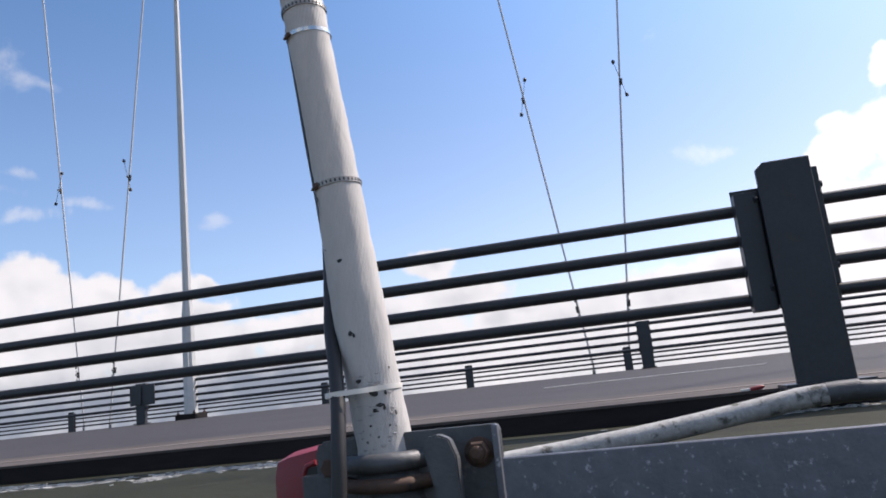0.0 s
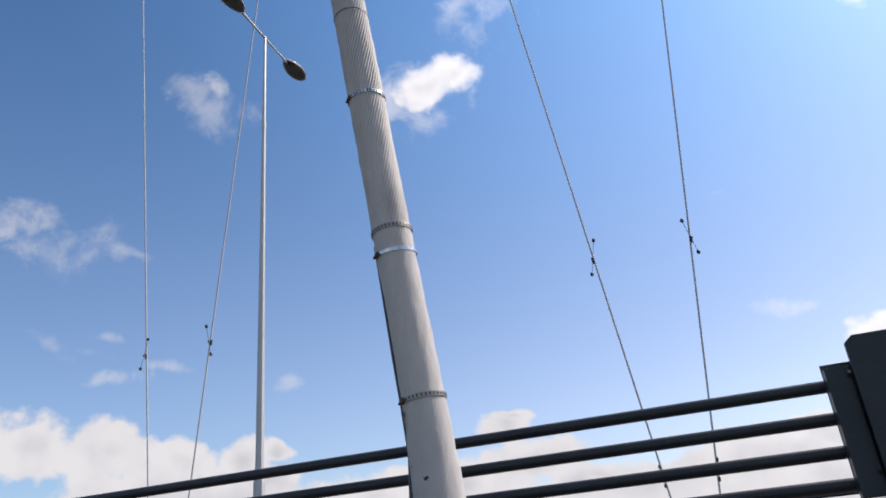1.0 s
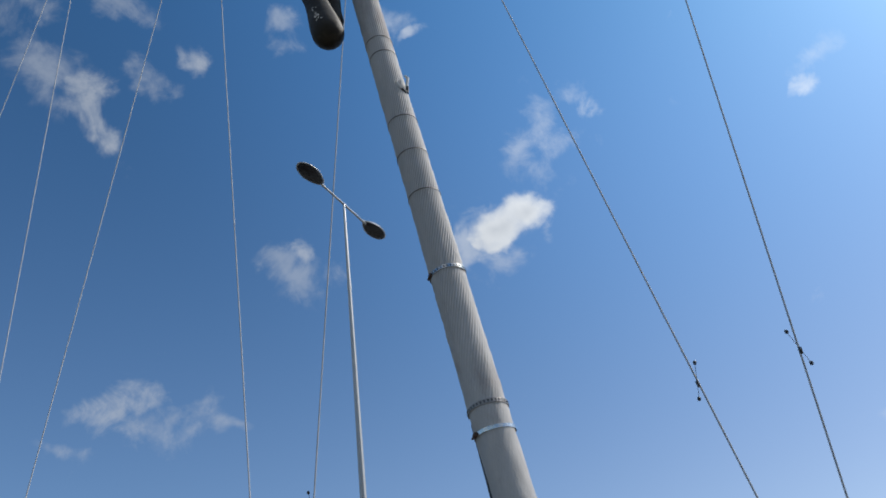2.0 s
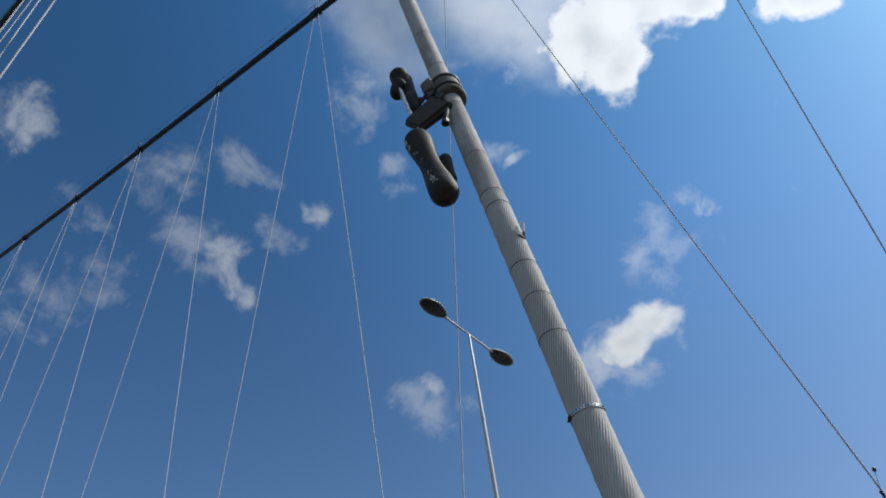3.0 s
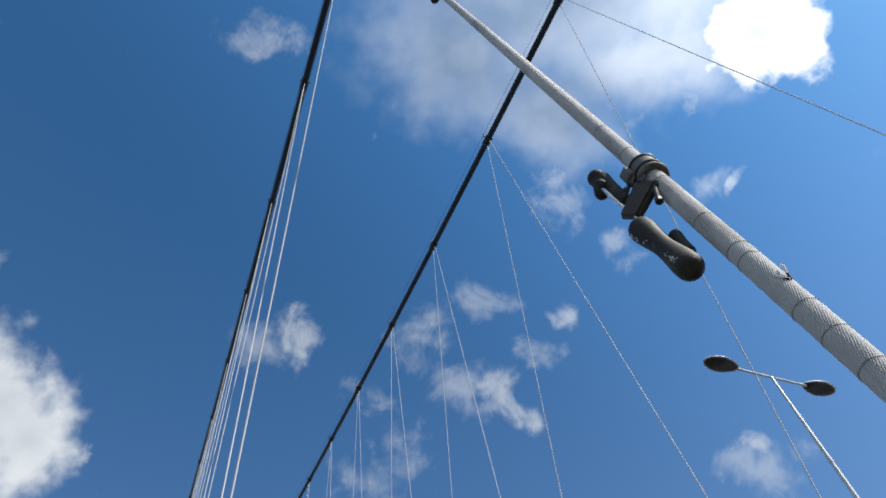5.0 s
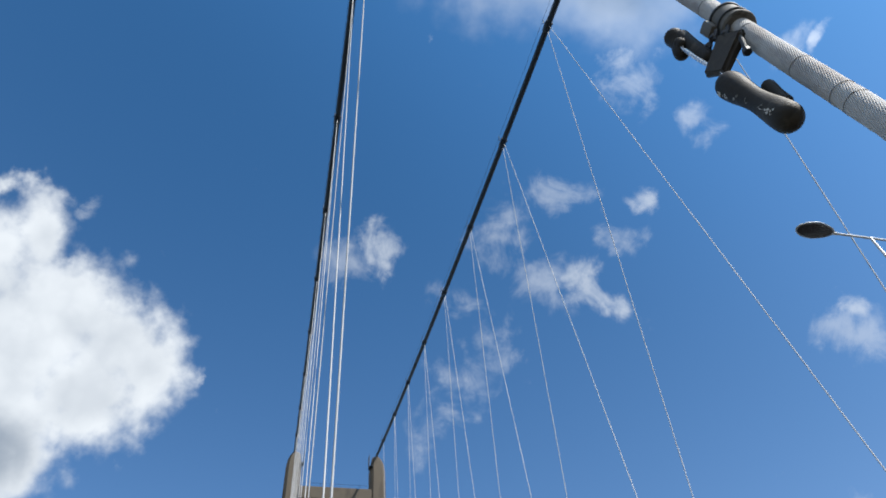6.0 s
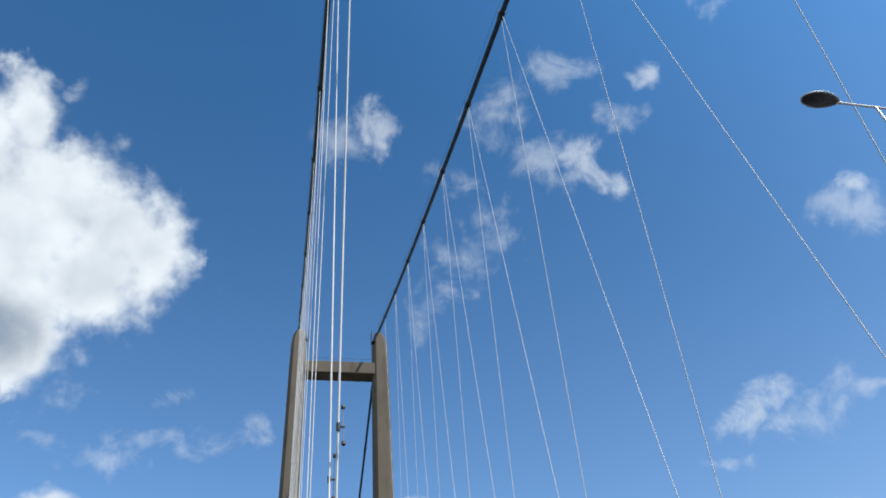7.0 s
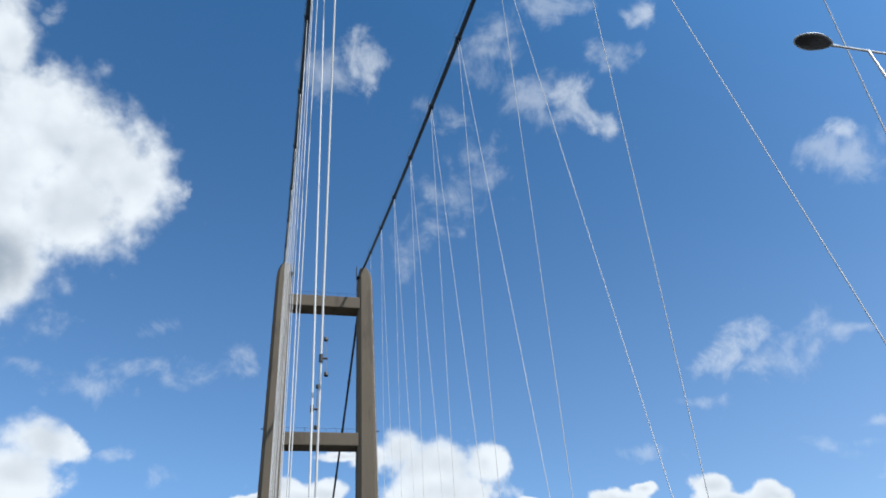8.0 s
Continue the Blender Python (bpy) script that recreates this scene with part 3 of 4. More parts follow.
def low_post_meshes():
    bm = box((0.018, -0.11, 0.0), (0.202, -0.035, 0.70), 0.004)
    add_box(bm, (0.0, -0.17, -0.002), (0.22, 0.03, 0.018), 0.003)
    post_me = part("post", bm, GREEN_PAINT)
    bracket_me = part("bracket", box((0.012, -0.095, 0.235), (0.208, -0.0295, 0.725), 0.006), GREEN_PAINT)
    clamp_me = part("rail_clamp", box((0.0, -0.100, -0.036), (0.220, 0.030, 0.036), 0.006), GREEN_PAINT)
    meshes = [o.data for o in (post_me, bracket_me, clamp_me)]
    for o in (post_me, bracket_me, clamp_me):
        bpy.data.objects.remove(o)
    return meshes


LOW_POST, LOW_BRACKET, RAIL_CLAMP = low_post_meshes()


def parapet(y, z_base, rail_zs, x_first, count, spacing, label, brackets=True, low=False):
    root = thing("parapet", (x_first, y, z_base), label, "parapet", "parapets along the carriageways")
    for z in rail_zs:
        part("rail", tube([(X_LEFT - 90 + (X_RIGHT - X_LEFT + 90) * k / 160, y, z) for k in range(161)], 0.0265, 14), GREEN_PAINT, root, smooth=True)
    for k in range(count):
        m = Matrix.Translation((x_first - spacing * k, y, z_base))
        p = again("post", LOW_POST if low else POST, root, m)
        if low:
            again("bracket", LOW_BRACKET, p, m)
            for z in rail_zs:
                again("rail_clamp", RAIL_CLAMP, p, m @ Matrix.Translation((0, 0, z - z_base)))
        if low or not brackets:
            continue
        again("bracket", WIDE_BRACKET, p, m)
        again("bracket", NARROW_BRACKET, p, m)
        again("back_plate", BACK_PLATE, p, m)
        for bx, bz in ((0.252, 0.83), (0.252, 0.48), (-0.02, 0.80), (-0.02, 0.42)):
            again("bolt", BOLT, p, m @ Matrix.Translation((bx, -0.065 if bx > 0 else -0.10, bz)))
    return root


parapet(Y_PARAPETS[0], 0.086, (0.865, 0.730, 0.596, 0.470), 0.656 + 2 * 4.9, 16, 4.9, "dark green steel parapet with four round rails")
parapet(Y_PARAPETS[1], 0.314, (0.999, 0.865, 0.731, 0.605), 0.25 + 4.475, 28, 4.475, "dark green four-rail barrier along the central reserve", low=True)
parapet(Y_PARAPETS[2], 0.090, (0.939, 0.804, 0.670, 0.545), 0.0 + 2 * 4.5, 30, 4.5, "dark green steel parapet along the far carriageway edge", False)
plate = thing("backing_plate", (-8.55, 11.79, 0.66), "dark green plate bolted to a barrier post", "plate")
part("panel", box((-8.80, 11.780, 0.645), (-8.29, 11.8045, 1.005), 0.006), GREEN_PAINT, plate)
part("batten", box((-8.64, 11.758, 0.655), (-8.55, 11.7795, 1.005), 0.003), GREEN_PAINT, plate)

stud = thing("road_reflector", (0.50, 3.345, 0.093), "small red and white reflector lying on the dusty kerb", "reflector")
bm = bmesh.new()
add_turned(bm, [(-0.035, 0.003), (-0.022, 0.009), (0.018, 0.010), (0.034, 0.004)], Matrix.Translation((0.52, 3.345, 0.101)) @ pose(0, 0, 0, 0, 82, 10), 10)
part("red_lens", bm, RED_PLASTIC, stud, "faded red lens", smooth=True)
part("white_body", box((0.455, 3.335, 0.0925), (0.497, 3.357, 0.103), 0.003), WHITE_PLASTIC, stud)


# ---- lamp column ----
def lamp_column(x, y, z0, z1):
    root = thing("street_lamp", (x, y, z0), "tall pale grey column with two oval lamp heads", "street lamp")
    bm = bmesh.new()
    rows = [(0.03, 0.128), (1.85, 0.116), (2.05, 0.095), (2.3, 0.083), (z1 - z0 - 1.2, 0.037), (z1 - z0 + 0.02, 0.030)]
    add_turned(bm, rows, Matrix.Translation((x, y, z0)) @ pose(0, 0, 0, 0, 0, 9), 8)
    part("column", bm, LAMP_GREY, root)
    bm = box((x - 0.20, y - 0.20, z0 - 0.02), (x + 0.20, y + 0.20, z0 + 0.075), 0.008)
    part("base_plate", bm, KERB_PAINT, root, "dark grimy base plate")
    for sx in (-0.16, 0.16):
        for sy in (-0.16, 0.16):
            part("bolt", set_hex(rod((x + sx, y + sy, z0 + 0.075), (x + sx, y + sy, z0 + 0.13), 0.014), (x + sx, y + sy, z0 + 0.075), (0, 0, 1), 0.028, 0.028), RUST, root)
    part("access_door", box((x - 0.055, y - 0.122, z0 + 0.75), (x + 0.055, y - 0.100, z0 + 1.35), 0.006), LAMP_GREY, root)
    part("collar", turned([(0, 0.050), (0.16, 0.050)], Matrix.Translation((x, y, z1 - 2.6)), 12), LAMP_SHELL, root, smooth=True)
    arm = part("cross_arm", rod((x, y - 0.98, z1), (x, y + 0.98, z1), 0.027), LAMP_GREY, root, smooth=True)
    for s in (-1, 1):
        m = Matrix.Translation((x, y + s * 1.38, z1 + 0.02)) @ pose(0, 0, 0, 0, 0, 90 if s > 0 else -90)
        head = bmesh.new()
        bmesh.ops.create_uvsphere(head, u_segments=28, v_segments=16, radius=1)
        for v in head.verts:
            v.co = Vector((v.co.x * 0.48, v.co.y * 0.228 * (1.0 - 0.22 * max(0, -v.co.x)), v.co.z * (0.10 if v.co.z > 0 else 0.022)))
        bmesh.ops.transform(head, matrix=m, verts=head.verts)
        hd = part("lamp_head", head, LAMP_SHELL, root, "pale oval shell", smooth="all")
        bowl = bmesh.new()
        bmesh.ops.create_uvsphere(bowl, u_segments=28, v_segments=12, radius=1)
        for v in bowl.verts:
            v.co = Vector((v.co.x * 0.45, v.co.y * 0.21 * (1.0 - 0.22 * max(0, -v.co.x)), -0.012 + v.co.z * (0.0 if v.co.z > 0 else 0.058)))
        bmesh.ops.transform(bowl, matrix=m, verts=bowl.verts)
        part("bowl", bowl, LAMP_BOWL, hd, "dark smoked bowl", smooth="all")
        part("spigot", rod((x, y + s * 0.86, z1), (x, y + s * 1.0, z1 + 0.01), 0.036), LAMP_SHELL, root, smooth=True)
    return root


lamp_column(-7.63, 11.9, 0.325, 12.49)


# ---- main cables ----
def main_cable(y):
    near = y < 10
    xs = [X_TOWER + (X_RIGHT - X_TOWER) * k / 120 for k in range(121)]
    root = thing("main_cable", (X_TOWER, y, cable_z(X_TOWER)), "thick dark painted suspension cable with bolted bands", "suspension cable", "main cables")
    part("cable", tube([(x, y, cable_z(x)) for x in xs], 0.345, 20), CABLE_PAINT, root, smooth=True)
    for s in (-1, 1):
        part("hand_rope", tube([(x, y + s * 0.42, cable_z(x) + 1.15) for x in xs], 0.016, 6), CABLE_PAINT, root, "thin steel hand rope", smooth=True)
    for j in range(-3, 9):
        x = X_CLAMP - STEP * j
        a, b = Vector((x - 0.65, y, cable_z(x - 0.65))), Vector((x + 0.65, y, cable_z(x + 0.65)))
        bm = turned([(0, 0.40), (0.06, 0.44), ((b - a).length - 0.06, 0.44), ((b - a).length, 0.40)], along(a, b), 18)
        band = part("cable_band", bm, CABLE_PAINT, root, smooth=True)
        mid = Vector((x, y, cable_z(x)))
        for s in (-1, 1):
            part("lug", box((x + s * 0.30 - 0.09, y - 0.06, mid.z - 0.78), (x + s * 0.30 + 0.09, y + 0.06, mid.z - 0.36), 0.02), CABLE_PAINT, band)
        for s in (-1, 1):
            bm = rod(mid + Vector((0.25, s * 0.40, 0.1)), mid + Vector((0.25, s * 0.44, 1.22)), 0.035)
            add_rod(bm, mid + Vector((0.25, s * 0.30, 0.22)), mid + Vector((0.25, s * 0.62, 0.16)), 0.05)
            part("stanchion", bm, CABLE_PAINT, band)
    return root


for y in (Y_NEAR, Y_FAR):
    main_cable(y)


def side_z(x):
    d = X_TOWER - x
    return cable_z(X_TOWER) - 0.50 * d + 0.00045 * d * d


for y in (Y_NEAR, Y_FAR):
    xs = [X_TOWER - 200 * k / 24 for k in range(25)]
    root = thing("main_cable", (X_TOWER, y, side_z(X_TOWER)), "thick dark back-span cable behind the tower", "suspension cable", "main cables")
    part("cable", tube([(x, y, side_z(x)) for x in xs], 0.345, 16), CABLE_PAINT, root, smooth=True)
    for j in range(1, 9):
        x = X_TOWER - STEP * j
        a, b = Vector((x - 0.6, y, side_z(x - 0.6))), Vector((x + 0.6, y, side_z(x + 0.6)))
        part("cable_band", turned([(0, 0.44), ((b - a).length, 0.44)], along(a, b), 16), CABLE_PAINT, root, smooth=True)


# ---- hangers ----
def socket(bm, x, y, z, lean):
    add_turned(bm, [(0, 0.075), (0.30, 0.075), (0.36, 0.05), (0.55, 0.036)], along((x, y, z), (x + lean, y, z + 1)), 14)


def vibration_damper(x, y, z, lean, swing, small=False, reach=0.13):
    """Two weights on a short wire, clamped to a hanger."""
    label = "short twin-weight damper clamped low on a hanger rope" if small else "black twin-weight damper clamped to a hanger rope"
    root = thing("vibration_damper", (x, y, z), label, "vibration damper", "dampers on the hangers")
    road = 1 if y < 10 else -1
    arm = 0.10 if small else reach
    up, down = (0.30, 0.24) if small else (0.66, 0.52)
    hang = Vector((x, y, z))
    c = hang + Vector((0, arm * road, 0))
    bm = add_rod(bmesh.new(), hang - Vector((lean, 0, 1)) * 0.10, hang + Vector((lean, 0, 1)) * 0.10, 0.055)
    part("clamp", add_rod(bm, hang, c + Vector((0, 0.04 * road, 0)), 0.030), RUBBER, root)
    tilt = 0.22 * swing if not small else lean
    top, low = c + Vector((tilt * up, 0, up)), c - Vector((tilt * down, 0, down))
    part("wire", tube([low, c, top], 0.009, 6), CLAMP_METAL, root)
    r = 0.040 if small else 0.058
    for p in (top, low):
        d = (top - low).normalized()
        part("weight", turned([(-0.065, r * 0.45), (-0.05, r * 0.9), (0.03, r), (0.065, r * 0.5)], along(p, p + d), 12), RUBBER, root, smooth=True)


def hanger(x0, y, x1, z_top, z0=-0.012):
    lean = (x1 - x0) / (z_top - z0)
    root = thing("hanger_rope", (x0, y, z0), "pale painted steel hanger rope from deck to main cable", "hanger rope", "hanger ropes")
    a, b = Vector((x0, y, z0 + 0.3)), Vector((x1, y, z_top))
    part("strand", tube([a.lerp(b, k / 48) for k in range(49)], 0.031, 10), HANGER_PAINT, root, smooth="all")
    bm = bmesh.new()
    socket(bm, x0, y, z0, lean)
    part("socket", bm, GALV_DARK, root, smooth=True)
    add = vibration_damper
    side = 1 if lean < 0 else -1
    add(x0 + lean * 9.55, y, 9.55, lean, side)
    add(x0 + lean * 2.42, y, 2.42, lean, -side if y > 10 else side, True)
    return root


for y in (Y_NEAR, Y_FAR):
    for k in range(-1, 9):
        xs = X_STATION - STEP * k
        for s in (-1, 1):
            if y == Y_NEAR and k < 1:
                continue
            xc = X_CLAMP - STEP * (k if s < 0 else k - 1)
            hanger(xs + s * 0.5, y, xc + (-s) * 0.30, cable_z(xc) - 0.6)


# ---- tower ----
def tower_leg(y0, outward):
    bm = bmesh.new()
    rows = []
    for z in (-32, 0, 30, 57, 85, 112):
        rows.append((z, 2.02 + (115 - z) * 0.0068, 2.35 + (115 - z) * 0.0075, 0.0))
    for k in range(1, 10):
        a = math.pi / 2 * k / 9
        rows.append((114.5 + 6.6 * math.sin(a), 2.02 * (0.30 + 0.70 * math.cos(a)), 2.35 * (0.55 + 0.45 * math.cos(a)), 0.55 * (1 - math.cos(a)) * -outward))
    rings = []
    for z, hy, hx, dy in rows:
        ch = min(0.85, hy * 0.4)
        pts = [(-hx, -hy + ch), (-hx + ch, -hy), (hx - ch, -hy), (hx, -hy + ch), (hx, hy - ch), (hx - ch, hy), (-hx + ch, hy), (-hx, hy - ch)]
        rings.append([bm.verts.new((X_TOWER + px, y0 + dy + py, z)) for px, py in pts])
    for a, b in zip(rings, rings[1:]):
        for k in range(8):
            bm.faces.new((a[k], a[(k + 1) % 8], b[(k + 1) % 8], b[k]))
    bm.faces.new(rings[-1])
    return bm


tower = thing("bridge_tower", (X_TOWER, 12, -32), "brown-grey concrete portal tower with rounded leg tops", "bridge tower")
for y0, outward in ((0.98, -1), (23.05, 1)):
    leg = part("leg", tower_leg(y0, outward), CONCRETE, tower, smooth=True)
    # joint lines of the concrete lifts
    for k in range(28):
        z = 4 + 4.0 * k
        hy, hx = 2.02 + (115 - z) * 0.0068, 2.35 + (115 - z) * 0.0075
        part("lift_joint", box((X_TOWER + hx - 0.05, y0 - hy + 0.86, z), (X_TOWER + hx + 0.004, y0 + hy - 0.86, z + 0.05)), CONCRETE, leg)
    s = 1 if outward < 0 else -1
    bm = box((X_TOWER - 0.9, y0 - 0.55, 120.2), (X_TOWER + 0.9, y0 + 0.55, 121.6), 0.15)
    part("saddle_housing", bm, CABLE_PAINT, leg)
    bm = bmesh.new()
    py = y0 + s * 2.0
    add_box(bm, (X_TOWER + 1.0, py - 0.4, 117.0), (X_TOWER + 2.8, py + 0.5, 117.15))
    for dx in (1.0, 1.9, 2.8):
        add_rod(bm, (X_TOWER + dx, py + s * 0.45, 112.0 if dx == 1.9 else 117.0), (X_TOWER + dx, py + s * 0.45, 120.6), 0.06)
    for dz in (118.0, 119.2, 120.5):
        add_rod(bm, (X_TOWER + 1.0, py + s * 0.45, dz), (X_TOWER + 2.8, py + s * 0.45, dz), 0.05)
    part("access_platform", bm, CABLE_PAINT, leg, "small dark access platform")
    part("aviation_light", add_rod(box((X_TOWER + 2.2, y0 - s * 2.25 - 0.1, 72.0), (X_TOWER + 2.4, y0 - s * 2.15 + 0.1, 72.2)), (X_TOWER + 2.3, y0 - s * 2.1, 72.1), (X_TOWER + 2.3, y0 - s * 2.9, 72.1), 0.12), CABLE_PAINT, leg)
for z0, z1, depth in ((107.0, 110.5, 2.2), (68.5, 71.8, 2.0)):
    beam = part("cross_beam", box((X_TOWER - depth, 2.7, z0), (X_TOWER + depth, 21.4, z1), 0.25), CONCRETE, tower)
    bm = bmesh.new()
    for s in (-1, 1):
        add_rod(bm, (X_TOWER + s * depth * 0.9, 2.9, z1 + 1.0), (X_TOWER + s * depth * 0.9, 21.2, z1 + 1.0), 0.03)
        for k in range(8):
            add_rod(bm, (X_TOWER + s * depth * 0.9, 3.2 + 2.5 * k, z1 - 0.05), (X_TOWER + s * depth * 0.9, 3.2 + 2.5 * k, z1 + 1.0), 0.03)
    part("handrail", bm, CABLE_PAINT, beam)


# ---- the hanger beside the camera ----
LEAN, Y_CLOSE = -0.11268, 0.968


def axis_at(z):
    """The axis of the close hanger, which sags a little on its way up to the cable."""
    x = -0.3083 + LEAN * z - 0.0040 * max(0.0, min(1.0, (0.50 - z) / 0.14))
    if z > 2.4:
        x -= 0.70 * ((z - 2.4) / 72.9) ** 2
    return Vector((x, Y_CLOSE, z))


UP = Vector((LEAN, 0, 1)).normalized()


def hanger_radius(z):
    return 0.0325 + 0.0052 * max(0.0, min(1.0, (0.54 - z) / 0.20))


def ring_pose(z):
    """The pose on the close hanger's axis at a height, x still to the right along the bridge."""
    side = (Vector((1, 0, 0)) - UP * UP.x).normalized()
    return Matrix.Translation(axis_at(z)) @ Matrix((side, UP.cross(side), UP)).transposed().to_4x4()


close = thing("hanger_rope", axis_at(0.05), "thick grey painted spiral strand hanger with bands and tar spots", "hanger rope", "hanger ropes")
bm = bmesh.new()
LOBES, TURN = 38, 10.5
SIDES, WIRE = LOBES * 4, (-1.25, 0.35, 0.85, 0.35)      # the round of each wire
rings = []
z = 0.02
while z < 5.2:
    r0 = hanger_radius(z)
    ridge = 0.00115 * max(0.06, min(1.0, (z - 0.72) / 0.45))
    ridge *= max(0.0, min(1.0, (5.1 - z) / 1.2))
    m = ring_pose(z)
    ring = []
    for k in range(SIDES):
        a = 2 * math.pi * k / SIDES + TURN * z
        bump = 0.0013 * max(0.0, min(1.0, (3.3 - z) / 1.3)) * noise.noise(Vector((math.cos(a) * 1.9, math.sin(a) * 1.9, z * 38)))
        bump += 0.0006 * max(0.0, min(1.0, (2.0 - z) / 0.9)) * noise.noise(Vector((math.cos(a) * 4.5, math.sin(a) * 4.5, z * 55 + 9)))
        bump += 0.0022 * noise.noise(Vector((math.cos(a) * 0.9, math.sin(a) * 0.9, z * 7 + 20))) * max(0.0, 1.2 - z)
        r = r0 + ridge * WIRE[k % 4] + bump
        ring.append(bm.verts.new(m @ Vector((r * math.cos(a), r * math.sin(a), 0))))
    rings.append(ring)
    z += 0.014
for a, b in zip(rings, rings[1:]):
    for k in range(SIDES):
        face = bm.faces.new((a[k], a[(k + 1) % (SIDES)], b[(k + 1) % (SIDES)], b[k]))
        face.smooth = True
bm.faces.new(rings[0][::-1])
bm.faces.new(rings[-1])
part("strand", bm, STRAND_PAINT, close, "grey painted spiral wires")
zs = [5.15 + (74.7 - 5.15) * k / 40 for k in range(41)]
part("upper_strand", tube([axis_at(z) for z in zs], 0.0325, 20), STRAND_PAINT, close, smooth=True)


def strap(z, h, lift, material, label, tilt=0.0, buckle=None, slots=False):
    """A thin metal strap round the strand; buckle: the bearing of its fastening."""
    r = hanger_radius(z) + 0.0008
    m = ring_pose(z) @ pose(0, 0, 0, tilt, tilt * 0.6, 0)
    bm = bmesh.new()
    n = 48
    inner = [[bm.verts.new(m @ Vector(((r + e) * math.cos(2 * math.pi * k / n), (r + e) * math.sin(2 * math.pi * k / n), q * h / 2))) for k in range(n)] for q, e in ((-1, 0), (-1, lift), (1, lift), (1, 0))]
    for a, b in zip(inner, inner[1:] + inner[:1]):
        for k in range(n):
            bm.faces.new((a[k], a[(k + 1) % n], b[(k + 1) % n], b[k]))
    ob = part("band", bm, material, close, label, smooth=True)
    if slots:
        bm = bmesh.new()
        for k in range(34):
            a = 2 * math.pi * k / 34
            mm = m @ pose(0, 0, 0, 0, 0, math.degrees(a))
            add_box(bm, (r + lift - 0.0004, -0.0012, -h * 0.28), (r + lift + 0.0005, 0.0012, h * 0.28), 0, mm)
        part("slots", bm, TAR_AND_SHADE, ob)
    if buckle is not None:
        mm = m @ pose(0, 0, 0, 0, 0, buckle)
        bm = add_box(bmesh.new(), (r, -0.006, -h * 0.6), (r + 0.0038, 0.007, h * 0.6), 0.001, mm)
        add_turned(bm, [(-0.009, 0.0022), (0.009, 0.0022)], mm @ Matrix.Translation((r + 0.003, 0, -h * 0.2)) @ pose(0, 0, 0, 90, 0, 0), 8)
        part("buckle", bm, RUST, ob, "dark rusted buckle")
    return ob


strap(0.520, 0.0075, 0.0014, DULL_BAND, "dull perforated steel band", 2, 226, True)
strap(0.764, 0.0062, 0.0014, STEEL_BAND, "bright stainless steel band", 5, 226)
strap(0.807, 0.0075, 0.0014, DULL_BAND, "dull perforated steel band", 2, None, True)
strap(1.087, 0.0068, 0.0014, STEEL_BAND, "bright stainless steel band", 3, 222, True)
for z in (1.29, 1.41, 1.52, 1.765, 1.825, 2.02, 2.33, 2.63, 2.92):
    strap(z, 0.0020, 0.0011, SEAM, "thin dark wire lashing", 3)

# tar spots and scuffs low on the strand
rng = random.Random(11)


def spot(bm, z, bearing, w, h):
    n = 9
    verts = []
    for k in range(n):
        a = 2 * math.pi * k / n
        f = rng.uniform(0.55, 1.1)
        b = radians(bearing) + w * f * math.cos(a) / 0.035
        zz = z + h * f * math.sin(a)
        r = hanger_radius(zz) + 0.0007
        verts.append(bm.verts.new(ring_pose(zz) @ Vector((r * math.cos(b), r * math.sin(b), 0))))
    r = hanger_radius(z) + 0.0011
    mid = bm.verts.new(ring_pose(z) @ Vector((r * math.cos(radians(bearing)), r * math.sin(radians(bearing)), 0)))
    for k in range(n):
        bm.faces.new((verts[k], verts[(k + 1) % n], mid))
    return bm


for z, bearing, w, h in ((0.485, 212, 0.004, 0.014), (0.502, 216, 0.006, 0.006), (0.402, 265, 0.005, 0.0045), (0.300, 262, 0.004, 0.004), (0.296, 268, 0.002, 0.004), (0.425, 225, 0.002, 0.002),
                         (0.216, 285, 0.0055, 0.006), (0.200, 293, 0.007, 0.004), (0.194, 283, 0.005, 0.004), (0.196, 302, 0.002, 0.005), (0.214, 310, 0.003, 0.004), (0.186, 325, 0.002, 0.004),
                         (0.236, 258, 0.005, 0.003), (0.176, 268, 0.002, 0.002), (0.172, 306, 0.0018, 0.002), (0.160, 280, 0.002, 0.002), (0.246, 330, 0.0015, 0.002), (0.156, 255, 0.002, 0.002)):
    part("tar_spot", spot(bmesh.new(), z, bearing, w, h), TAR_AND_SHADE, close, "black tar spot")
for k in range(60):
    bm = spot(bmesh.new(), rng.uniform(0.135, 0.245), rng.uniform(200, 320), rng.uniform(0.0015, 0.006), rng.uniform(0.0010, 0.0030))
    part("scuff", bm, SCUFF, close, "grey scuffed paint")

# torn tape end that curls away from the strand
p = axis_at(1.64)
bm = bmesh.new()
curl_pts = [p + Vector((0.034 * math.cos(a), 0.034 * math.sin(a), 0)) + UP * dz for a, dz in ((-0.80, -0.006), (-0.55, -0.020), (-0.25, -0.027), (0.0, -0.022))]
curl_pts += [curl_pts[-1] + Vector((0.004, -0.004, 0.016)), curl_pts[-1] + Vector((0.010, -0.006, 0.034)), curl_pts[-1] + Vector((0.003, -0.002, 0.050))]
add_tube(bm, curl_pts, 0.0036, 6)
part("torn_tape", bm, WHITE_PLASTIC, close, "torn pale tape end", smooth=True)
# black bar below the tape, drawn in as its shadow
part("tape_edge", tube([c - UP * 0.005 for c in curl_pts[1:5]], 0.0035, 6), TAR_AND_SHADE, close)

